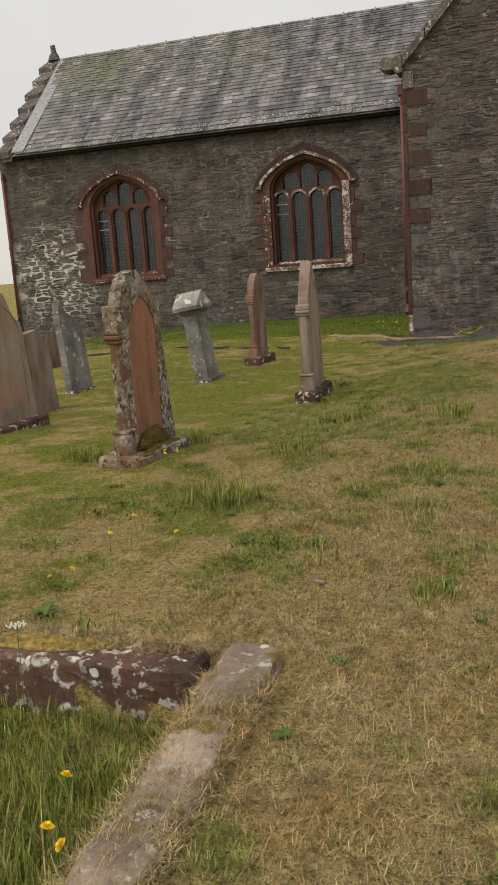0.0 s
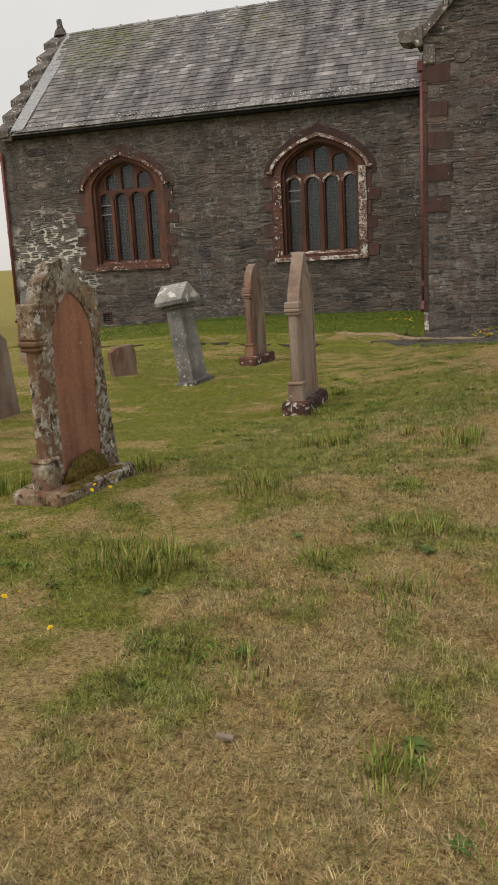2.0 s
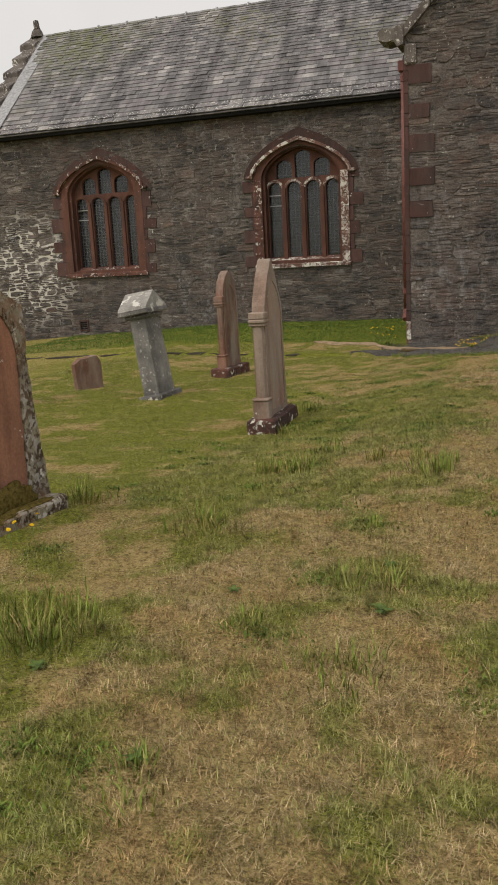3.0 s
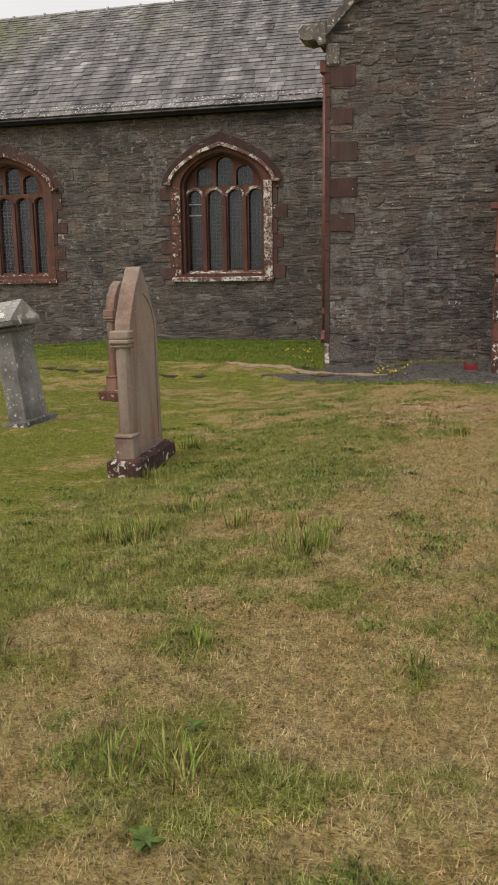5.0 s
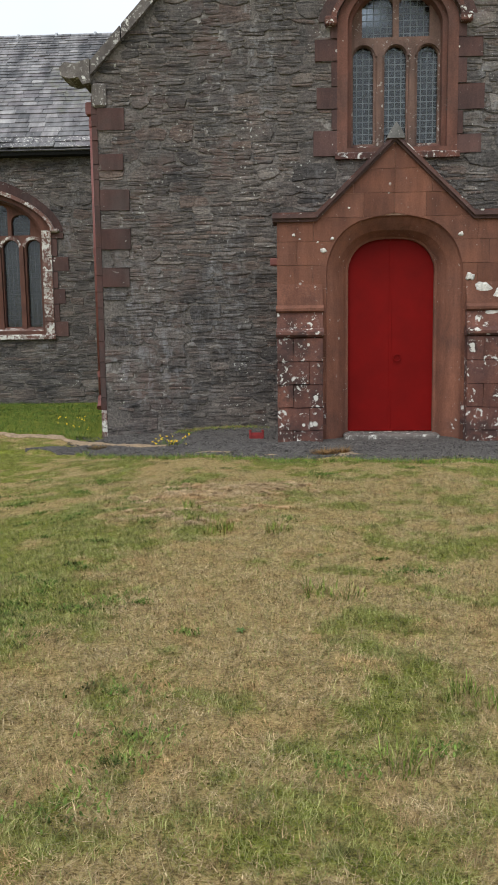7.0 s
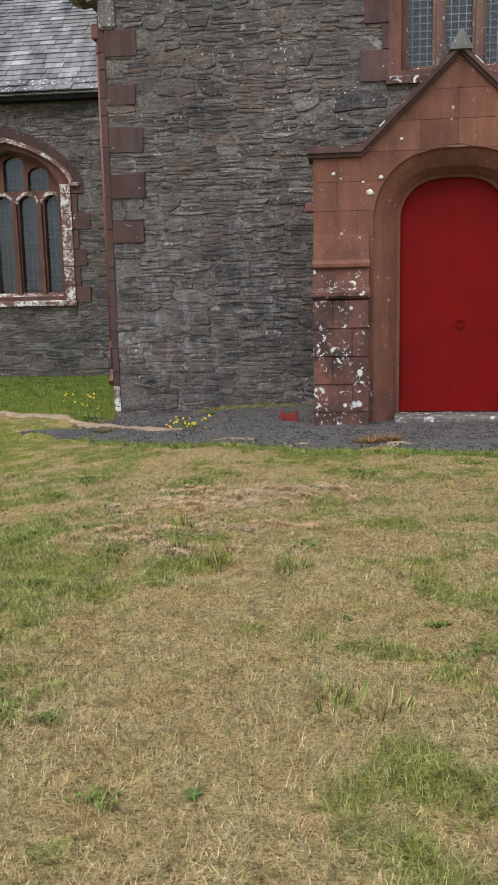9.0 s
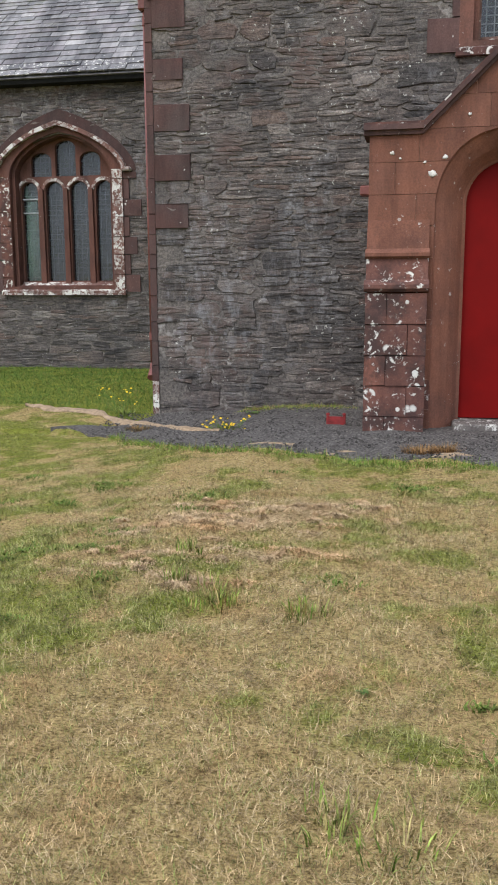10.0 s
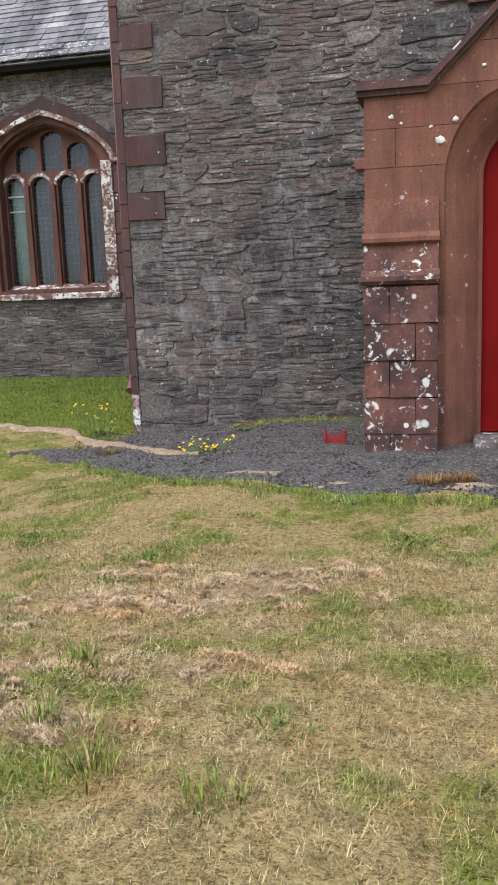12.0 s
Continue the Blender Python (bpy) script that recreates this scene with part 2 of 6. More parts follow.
def glass_mat():
    k = Mat("glass")
    g = k.noise(5, 3)
    k.b.inputs["Transmission Weight"].default_value, k.b.inputs["IOR"].default_value = 0.93, 1.5
    return k.done((0.26, 0.3, 0.34), 0.14, g, 0.35, 0.02, spec=1.0)


RUBBLE, RUBBLE_J, MORTAR = rubble_mat("rubble", False), rubble_mat("rubble_field", True), mortar_mat()
SAND = sandstone_mat("red_sandstone", (0.19, 0.083, 0.054), (0.125, 0.06, 0.044), 0.655, 0.75)
JOINT = plain_mat("pale_joint_mortar", (0.34, 0.22, 0.16), 0.95, vary=0.5, scale=9)
SAND_DARK = sandstone_mat("dark_sandstone", (0.11, 0.062, 0.055), (0.075, 0.048, 0.046), 0.66, 0.78)
SAND_WIN = sandstone_mat("window_sandstone", (0.145, 0.067, 0.05), (0.1, 0.054, 0.044), 0.68, 0.76)
SAND_GREY = sandstone_mat("greyed_sandstone", (0.2, 0.125, 0.1), (0.13, 0.088, 0.074), 0.6, 0.68)
SAND_PALE = sandstone_mat("limewashed_sandstone", (0.2, 0.11, 0.09), (0.13, 0.075, 0.065), 0.49, 0.55)
SAND_LICHEN = sandstone_mat("lichened_sandstone", (0.17, 0.075, 0.055), (0.085, 0.046, 0.042), 0.6, 0.635, soot=True)
SAND_MOSS = sandstone_mat("mossy_sandstone", (0.155, 0.085, 0.06), (0.08, 0.046, 0.034), 0.56, 0.6, soot=True)
SKEW = sandstone_mat("skew_stone", (0.16, 0.145, 0.135), (0.08, 0.071, 0.068), 0.56, 0.62)
QUOIN = sandstone_mat("quoin_sandstone", (0.085, 0.046, 0.041), (0.068, 0.05, 0.047), 0.68, 0.74)
KERB_MOSS = sandstone_mat("moss_covered_kerb", (0.38, 0.31, 0.245), (0.2, 0.155, 0.12), 0.58, 0.64, moss=True)
STONE_RED = sandstone_mat("headstone_red", (0.36, 0.175, 0.115), (0.27, 0.135, 0.09), 0.68, 0.76)
STONE_BUFF = sandstone_mat("headstone_buff", (0.32, 0.235, 0.19), (0.22, 0.15, 0.12), 0.68, 0.72, veil=True)
STONE_BROWN = sandstone_mat("headstone_brown", (0.24, 0.13, 0.095), (0.15, 0.085, 0.068), 0.68, 0.74, veil=True)
STONE_PINK = sandstone_mat("headstone_pink", (0.36, 0.2, 0.145), (0.3, 0.19, 0.145), 0.68, 0.8, veil=True)
STONE_GREY = sandstone_mat("headstone_grey", (0.25, 0.245, 0.24), (0.115, 0.114, 0.112), 0.6, 0.62)
STONE_CRUST = sandstone_mat("headstone_crust", (0.24, 0.16, 0.105), (0.08, 0.058, 0.042), 0.47, 0.6, crust=True)
SAND_GREYED = sandstone_mat("lichened_grey_stone", (0.32, 0.315, 0.3), (0.2, 0.195, 0.185), 0.56, 0.56)
WHITE_LICHEN = plain_mat("white_lichen", (0.56, 0.54, 0.5), 0.95, vary=0.35, scale=40, strength=0.7, spec=0.1)
SLATE, SLATE_J = slate_mat("slate", False), slate_mat("slate_field", True)
SLATE_EAVE = slate_mat("slate_eave", False, 0.57)
LEAD = plain_mat("lead", (0.33, 0.34, 0.36), 0.6, 0.2)
CAME = plain_mat("lead_came", (0.17, 0.19, 0.2), 0.6, 0.3)
CAME_DARK = plain_mat("dark_came", (0.12, 0.13, 0.14), 0.6, 0.3)
DOOR_RED = plain_mat("red_door_paint", (0.165, 0.003, 0.0025), 0.6, vary=0.15, scale=3, spec=0.12)
PIPE_RED = plain_mat("red_pipe_paint", (0.165, 0.056, 0.047), 0.5, vary=0.25)
SCRAPER_RED = plain_mat("red_iron_paint", (0.2, 0.02, 0.02), 0.5)
# near black: vent slats, and the shadow line drawn under the eaves
NEAR_BLACK = plain_mat("near_black_matt", (0.014, 0.014, 0.014), 0.8, 0.0, spec=0.1)
GLASS = glass_mat()
BACK_GLASS = plain_mat("green_glass", (0.35, 0.5, 0.3), 0.3, vary=0.5, scale=9)
BACK_GLASS.node_tree.nodes["Principled BSDF"].inputs["Transmission Weight"].default_value = 0.9
PLASTER = plain_mat("interior_plaster", (0.5, 0.47, 0.4), 0.95, scale=3)
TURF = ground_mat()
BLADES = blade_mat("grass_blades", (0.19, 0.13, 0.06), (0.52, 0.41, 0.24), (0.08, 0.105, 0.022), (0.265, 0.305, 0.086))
CLOVER = blade_mat("clover_leaves", (0.1, 0.12, 0.025), (0.18, 0.19, 0.045), (0.06, 0.115, 0.016), (0.15, 0.22, 0.045))
MOSS_GOLD = plain_mat("golden_moss", (0.25, 0.185, 0.06), 1.0, vary=0.65, scale=45, strength=0.9, spec=0.05)
DRY_MOSS = blade_mat("dried_moss", (0.38, 0.28, 0.17), (0.5, 0.38, 0.24), (0.38, 0.28, 0.17), (0.5, 0.38, 0.24))
MOSS = plain_mat("brown_moss", (0.105, 0.08, 0.024), 1.0, vary=0.6, scale=40, strength=0.9, spec=0.05)
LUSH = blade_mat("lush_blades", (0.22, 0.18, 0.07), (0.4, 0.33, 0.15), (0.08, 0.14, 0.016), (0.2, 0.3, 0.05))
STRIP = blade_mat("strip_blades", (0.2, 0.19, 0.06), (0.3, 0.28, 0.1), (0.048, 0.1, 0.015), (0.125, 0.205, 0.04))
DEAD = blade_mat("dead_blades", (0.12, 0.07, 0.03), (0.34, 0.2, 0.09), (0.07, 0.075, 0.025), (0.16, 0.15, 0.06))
DARK_EARTH = plain_mat("dark_earth", (0.05, 0.042, 0.03), 1.0, scale=20)
GRAVEL, CHIPS = gravel_mat("gravel", False), gravel_mat("gravel_chips", True)
YELLOW = plain_mat("yellow_petals", (0.85, 0.6, 0.02), 0.6, vary=0.15, scale=60)
STEM = plain_mat("green_stem", (0.1, 0.17, 0.04), 0.7, scale=40)
LEAF = plain_mat("green_leaf", (0.08, 0.13, 0.024), 0.7, scale=30)
WHITE_FL = plain_mat("white_petals", (0.7, 0.7, 0.62), 0.7)
EARTH = plain_mat("bare_earth", (0.29, 0.21, 0.135), 0.98, scale=22, vary=0.4, strength=0.7)


# ---- building helpers ----
def part(name, bm, material, parent=None, label="", smooth=False):
    me = bpy.data.meshes.new(name)
    if isinstance(bm, tuple):
        me.from_pydata(*bm)
    else:
        bmesh.ops.recalc_face_normals(bm, faces=bm.faces)
        bm.to_mesh(me)
        bm.free()
    me.materials.append(material)
    if smooth:
        me.polygons.foreach_set("use_smooth", [True] * len(me.polygons))
    ob = new(name, me)
    ob.parent = parent
    if label:
        ob["label"] = label
    return ob


def thing(name, m, label, category, group="", kind=""):
    ob = new(name)
    ob.matrix_world = m
    return tagged(ob, label, category, group, kind)


def box(x0, x1, y0, y1, z0, z1, bevel=0.0, bm=None):
    own = bmesh.new()
    bmesh.ops.create_cube(own, size=1)
    for v in own.verts:
        v.co = Vector((x0 + (v.co.x + 0.5) * (x1 - x0), y0 + (v.co.y + 0.5) * (y1 - y0), z0 + (v.co.z + 0.5) * (z1 - z0)))
    if bevel:
        bmesh.ops.bevel(own, geom=own.edges[:], offset=bevel, segments=1, affect="EDGES")
    return join(bm, own)


def join(bm, own):
    if bm is None:
        return own
    me = bpy.data.meshes.new("scratch")
    own.to_mesh(me)
    bm.from_mesh(me)
    own.free()
    bpy.data.meshes.remove(me)
    return bm


def plate(outer, holes, y0, y1, bm=None):
    """An upright slab in the x-z plane with the outline outer and openings through it."""
    own = bmesh.new()
    edges = []
    for loop in (outer, *holes):
        front = [own.verts.new((x, y0, z)) for x, z in loop]
        edges += [own.edges.new((front[i], front[(i + 1) % len(front)])) for i in range(len(front))]
    made = bmesh.ops.triangle_fill(own, edges=edges, use_beauty=True, use_dissolve=False)
    faces = [f for f in made["geom"] if isinstance(f, bmesh.types.BMFace)]
    grown = bmesh.ops.extrude_face_region(own, geom=faces)
    for v in grown["geom"]:
        if isinstance(v, bmesh.types.BMVert):
            v.co.y = y1
    return join(bm, own)


def slab_x(outline, x0, x1, bm=None):
    """A prism along x from an outline of (y, z)."""
    own = bmesh.new()
    a = [own.verts.new((x0, y, z)) for y, z in outline]
    b = [own.verts.new((x1, y, z)) for y, z in outline]
    own.faces.new(a), own.faces.new(b[::-1])
    for i in range(len(a)):
        j = (i + 1) % len(a)
        own.faces.new((a[j], a[i], b[i], b[j]))
    return join(bm, own)


def tube(points, radius, sides=10, bm=None):
    own = bmesh.new()
    rings = []
    for i, p in enumerate(points):
        p = Vector(p)
        d = (Vector(points[min(i + 1, len(points) - 1)]) - Vector(points[max(i - 1, 0)])).normalized()
        q = d.to_track_quat("Z", "Y")
        r = radius[i] if isinstance(radius, (list, tuple)) else radius
        rings.append([own.verts.new(p + q @ Vector((r * math.cos(a), r * math.sin(a), 0))) for a in (2 * math.pi * k / sides for k in range(sides))])
    for a, b in zip(rings, rings[1:]):
        for k in range(sides):
            own.faces.new((a[k], a[(k + 1) % sides], b[(k + 1) % sides], b[k]))
    own.faces.new(rings[0][::-1]), own.faces.new(rings[-1])
    return join(bm, own)


def arch(xc, half, spring, apex, n=9, point=0.25):
    """The curve of a low pointed arch from its left springing to its right one."""
    out = []
    for i in range(2 * n + 1):
        a = math.pi * (1 - i / (2 * n))
        u = math.cos(a)
        h = (1 - point) * (1 - abs(u) ** (2.2 if point else 2.9)) ** 0.55 + point * (1 - abs(u))
        out.append((xc + half * u, spring + (apex - spring) * h))
    return out


def arch_half(half, spring, apex, z, point=0.25):
    """Half the width of such an arch's opening at the height z."""
    if z <= spring:
        return half
    if z >= apex:
        return 0.0
    lo, hi = 0.0, 1.0
    for _ in range(24):
        u = (lo + hi) / 2
        h = (1 - point) * (1 - u ** (2.2 if point else 2.9)) ** 0.55 + point * (1 - u)
        lo, hi = (u, hi) if spring + (apex - spring) * h > z else (lo, u)
    return half * lo


def opening(xc, half, bottom, spring, apex, n=9, point=0.25):
    return [(xc - half, bottom), *arch(xc, half, spring, apex, n, point), (xc + half, bottom)]


def band(inner, outer, y0, y1, bm=None):
    return plate(list(inner) + list(outer)[::-1], [], y0, y1, bm)


# ---- the lie of the ground ----
PLOT = (-4.75, -2.93, -15.3, -13.28)  # inside of the sunken kerbed plot
rng = np.random.default_rng(7)
LATTICE = rng.random((256, 256))


def value_noise(x, y):
    xi, yi = np.floor(x).astype(int), np.floor(y).astype(int)
    fx, fy = x - xi, y - yi
    fx, fy = fx * fx * (3 - 2 * fx), fy * fy * (3 - 2 * fy)
    a, b = LATTICE[xi % 256, yi % 256], LATTICE[(xi + 1) % 256, yi % 256]
    c, d = LATTICE[xi % 256, (yi + 1) % 256], LATTICE[(xi + 1) % 256, (yi + 1) % 256]
    return (a * (1 - fx) + b * fx) * (1 - fy) + (c * (1 - fx) + d * fx) * fy


def fbm(x, y, scale, octaves=4):
    total, amp, out = 0.0, 1.0, 0.0
    for k in range(octaves):
        out = out + amp * value_noise(x * scale * 2**k + 17.3 * k + 100, y * scale * 2**k + 5.1 * k + 100)
        total, amp = total + amp, amp * 0.55
    return out / total


def ramp01(v, lo, hi):
    u = np.clip((v - lo) / (hi - lo), 0, 1)
    return u * u * (3 - 2 * u)


def in_plot(x, y):
    return (x > PLOT[0]) & (x < PLOT[1]) & (y > PLOT[2]) & (y < PLOT[3])


def lawn_edge(x):
    """Where the mown lawn ends towards the church: a line of turf edge, then gravel before the porch."""
    x = np.asarray(x, float)
    return np.where(x < -4.0, 0.05 - 0.17 * (x + 4.0), np.interp(x, [-4.6, -4.0, -3.2, -2.4, -1.6, -0.6, 1.5, 6], [0.15, -0.15, -0.95, -1.3, -1.68, -1.75, -1.8, -1.9]))


RIBBON = ((-8.5, 1.9), (-6.6, 1.72), (-5.6, 1.6), (-5.0, 1.38), (-4.5, 1.02), (-4.05, 0.72), (-3.4, 0.22), (-2.9, -0.12))


def ribbon_y(x):
    return np.interp(x, [p[0] for p in RIBBON], [p[1] for p in RIBBON])


def ground_z(x, y):
    x, y = np.asarray(x, float), np.asarray(y, float)
    z = -0.19 * ramp01(-x, 2.2, 4.6) * ramp01(y, -9.6, -6.2) * (1 - 0.6 * ramp01(y, 0.0, 4.0))
    z = z - 0.05 * np.clip(-9.0 - x, 0, 8) * ramp01(y, -12, -4) - 0.03 * ramp01(y, -4.0, 0.0)
    z = z + 0.05 * (y > lawn_edge(x)) * ramp01(-x, 4.2, 4.7) * ramp01(-y, -9, -6)
    near = ramp01(-abs(x + 4), -30, -12)
    z = z + near * (0.05 * (fbm(x, y, 0.7, 3) - 0.5) + 0.05 * (fbm(x, y, 2.6, 3) - 0.5) + 0.02 * (fbm(x, y, 6.0, 2) - 0.5))
    return np.where(in_plot(x, y), -0.17 + 0.05 * (fbm(x, y, 3.0, 2) - 0.5), z)


def gz(x, y):
    return float(ground_z(np.array([x]), np.array([y]))[0])


BARE = ((-1.97, -3.6, 0.1), (-1.75, -3.42, 0.09), (-1.8, -4.16, 0.08), (-1.66, -3.2, 0.08), (-2.36, -3.59, 0.08), (-2.52, -3.76, 0.08), (-2.1, -4.62, 0.07), (-2.3, -3.25, 0.07), (-1.45, -3.1, 0.06), (-2.42, -4.3, 0.06))


def bare(x, y):
    out = 0 * x
    for cx, cy, r in BARE:
        wob = 0.5 + fbm(x + cx, y, 4.0, 2)
        out = np.maximum(out, np.exp(-(((x - cx) / 1.5) ** 2 + (y - cy) ** 2) / (2 * (r * wob) ** 2)))
    return ramp01(out * (0.4 + 1.2 * fbm(x, y, 9.0, 2)), 0.3, 0.55)


DRY = ((-2.3, -1.9, 0.5), (-1.4, -4.0, 0.4), (-1.4, -6.9, 0.5), (-1.8, -7.1, 0.4), (-2.45, -9.0, 0.3), (-3.06, -11.5, 0.4), (-2.37, -9.4, 0.3), (-3.3, -12.65, 0.4), (-2.9, -10.8, 0.25), (-2.25, -13.7, 0.6), (-1.7, -9.7, 0.3), (-2.1, -9.5, 0.25), (-2.1, -3.6, 0.5), (-2.6, -12.8, 0.4), (-2.0, -10.95, 0.4), (-2.5, -11.1, 0.3), (-1.6, -10.6, 0.4), (-1.2, -5.2, 0.5), (-1.9, -5.7, 0.4), (-2.6, -12.0, 0.3))
WET = ((-2.0, -4.9, 0.18), (-2.6, -5.3, 0.3), (-2.8, -6.26, 0.45), (-3.36, -4.92, 0.5), (-2.53, -5.12, 0.3), (-3.47, -5.3, 0.5), (-2.81, -8.7, 0.3), (-2.6, -10.2, 0.25), (-3.78, -11.0, 0.3), (-3.32, -11.75, 0.3), (-3.33, -8.67, 0.35), (-3.66, -9.5, 0.3), (-5.3, -10.2, 0.6), (-4.4, -6.9, 0.6), (-4.9, -8.3, 0.7), (-5.5, -5.0, 1.0), (-0.9, -7.9, 0.35))


def green(x, y):
    g = 0.4 + 0.08 * ramp01(y, -9.0, -6.5) + 0.9 * (fbm(x, y, 0.55, 4) - 0.5) + 2.1 * (fbm(x + 40, y, 2.2, 4) - 0.5) + 0.26 * ramp01(-x, 2.8, 6.0)
    for cx, cy, r in DRY:
        g = g - 0.3 * np.exp(-((x - cx) ** 2 + (y - cy) ** 2) / (2 * r * r))
    for cx, cy, r in WET:
        g = g + 0.35 * np.exp(-((x - cx) ** 2 + (y - cy) ** 2) / (2 * r * r))
    g = g + 2.4 * (fbm(x + 9, y + 3, 5.5, 3) - 0.5)
    g = g + 1.2 * ramp01(y - ribbon_y(x), 0.0, 0.15) * (x < -4.1) - 0.45 * ramp01(y - lawn_edge(x), -0.3, 0.1) * (1 - ramp01(y - ribbon_y(x), -0.1, 0.1)) * ramp01(x, -6.5, -5.0) * (x < -2.5)
    g = np.where(in_plot(x, y), 0.75 + 0.5 * (g - 0.3), g)
    wide = np.maximum(ramp01(abs(x + 3.5), 5.0, 8.0), ramp01(-y, 15.5, 17.5))
    return np.clip(g * (1 - wide) + 0.5 * wide, 0, 1)


def set_green(me, values):
    me.attributes.new("green", "FLOAT", "POINT").data.foreach_set("value", np.asarray(values, np.float32))


gx = np.unique(np.concatenate([np.arange(-9, 3.6, 0.08), np.arange(-24, 12, 1.0), np.array([-2000, -600, -200, -80, -45, 25, 60, 150, 600, 2000]), np.array([PLOT[0], PLOT[0] + 0.01, PLOT[1], PLOT[1] - 0.01])]))
gy = np.unique(np.concatenate([np.arange(-17, 6.4, 0.08), np.arange(-30, 20, 1.0), np.array([-2000, -600, -200, -80, -45, 30, 60, 150, 600, 2000]), np.array([PLOT[2], PLOT[2] + 0.01, PLOT[3], PLOT[3] - 0.01])]))
GX, GY = np.meshgrid(gx, gy, indexing="ij")
GZ = ground_z(GX, GY)
ny = len(gy)
idx = np.arange(len(gx) * ny).reshape(len(gx), ny)
quads = np.stack([idx[:-1, :-1], idx[1:, :-1], idx[1:, 1:], idx[:-1, 1:]], -1).reshape(-1, 4)
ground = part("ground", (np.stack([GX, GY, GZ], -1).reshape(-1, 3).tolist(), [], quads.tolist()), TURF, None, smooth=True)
set_green(ground.data, green(GX.ravel(), GY.ravel()))
ground.data.attributes.new("bare", "FLOAT", "POINT").data.foreach_set("value", (0.85 * bare(GX.ravel(), GY.ravel())).astype(np.float32))
tagged(ground, "patchy dry and green churchyard lawn with uneven turf", "ground", kind="structure")

# ---- church walls: backing, rubble and dressed stone ----
NAVE_WINDOWS = (-7.3, -12.48)


def wall_outline(x0, x1, z0, z1, peak=None):
    return [(x0, z0), (x0, z1), *([peak] if peak else []), (x1, z1), (x1, z0)]


TR_C = 0.03
TR_PEAK = (TR_C, TR_EAVE + PITCH * (TR_C - TR_L))
nave_holes = [opening(x, 1.0, 1.3, 3.3, 3.97) for x in NAVE_WINDOWS]
tr_hole = opening(TR_C, 0.72, 3.82, 5.45, 6.02)
wall_nave = part("wall_nave", plate(wall_outline(NAVE_L, TR_L + 0.3, -1.0, NAVE_EAVE + 0.1), nave_holes, NAVE_Y, NAVE_Y + 0.7), MORTAR)
tagged(wall_nave, "dark grey rubble stone nave wall with pale mortar", "church wall", kind="structure")
wall_transept = part("wall_transept", plate(wall_outline(TR_L, TR_R, -0.6, TR_EAVE, TR_PEAK), [tr_hole, opening(PORCH, 0.6, -0.3, 2.1, 2.55)], TR_Y, TR_Y + 0.7), MORTAR)
tagged(wall_transept, "dark grey rubble stone gable wall of the transept", "church wall", kind="structure")
bm = box(TR_L, TR_L + 0.6, TR_Y + 0.7, NAVE_Y, -0.6, TR_EAVE)
box(TR_R - 0.6, TR_R, TR_Y + 0.7, 12.4, -0.6, TR_EAVE, 0, bm)
tagged(part("wall_transept_side", bm, MORTAR), "grey rubble side walls of the transept", "church wall", kind="structure")
back_holes = [opening(-11.1, 0.6, 1.6, 3.3, 3.9)]
tagged(part("wall_nave_north", plate(wall_outline(NAVE_L, TR_R, -1.0, NAVE_EAVE), back_holes, 12.2, 12.8), PLASTER), "pale plastered far wall of the nave with window openings", "church wall", kind="structure")
tagged(part("window_4", plate(opening(-11.1, 0.62, 1.58, 3.3, 3.92), [], 12.4, 12.41), BACK_GLASS), "plain green-tinted window in the far nave wall", "window", kind="structure")
gable = [(NAVE_Y - 0.0, -1.0), (NAVE_Y - 0.0, NAVE_EAVE), (RIDGE_Y, RIDGE_Z - 0.25), (12.4, NAVE_EAVE), (12.4, -1.0)]
tagged(part("wall_nave_west", slab_x([(y + 0.01, z) for y, z in gable], NAVE_L - 0.02, NAVE_L + 0.55), MORTAR), "grey stone end gable of the nave", "church wall", kind="structure")
tagged(part("church_floor", box(NAVE_L + 0.5, TR_R - 0.5, NAVE_Y + 0.65, 12.3, -0.3, -0.02), PLASTER), "plain church floor", "floor", kind="structure")


def unit_stones(n, seed):
    """Alike rough stone faces, one unit wide and high, that stand out by one unit from the wall."""
    r = random.Random(seed)
    out = []
    for _ in range(n):
        ring = []
        for cx, cz in ((-0.5, -0.5), (0.0, -0.5), (0.5, -0.5), (0.5, 0.0), (0.5, 0.5), (0.0, 0.5), (-0.5, 0.5), (-0.5, 0.0)):
            k = r.uniform(0.74, 0.98) if cx and cz else 1.0
            ring.append((cx * k + r.uniform(-0.07, 0.07), cz * k + r.uniform(-0.17, 0.17)))
        verts = [(x, 0.25, z) for x, z in ring]
        verts += [(x * r.uniform(0.9, 0.985), r.uniform(-1.0, -0.5), z * r.uniform(0.84, 0.97)) for x, z in ring]
        verts.append((r.uniform(-0.15, 0.15), r.uniform(-1.15, -0.8), r.uniform(-0.15, 0.15)))
        faces = [(i, (i + 1) % 8, 8 + (i + 1) % 8, 8 + i) for i in range(8)] + [(8 + i, 8 + (i + 1) % 8, 16) for i in range(8)]
        out.append((verts, faces))
    return out


STONES = unit_stones(26, 3)
STONE_MESHES = []
for verts, faces in STONES:
    me = bpy.data.meshes.new("stone")
    me.from_pydata(verts, [], faces)
    me.materials.append(RUBBLE)
    STONE_MESHES.append(me)


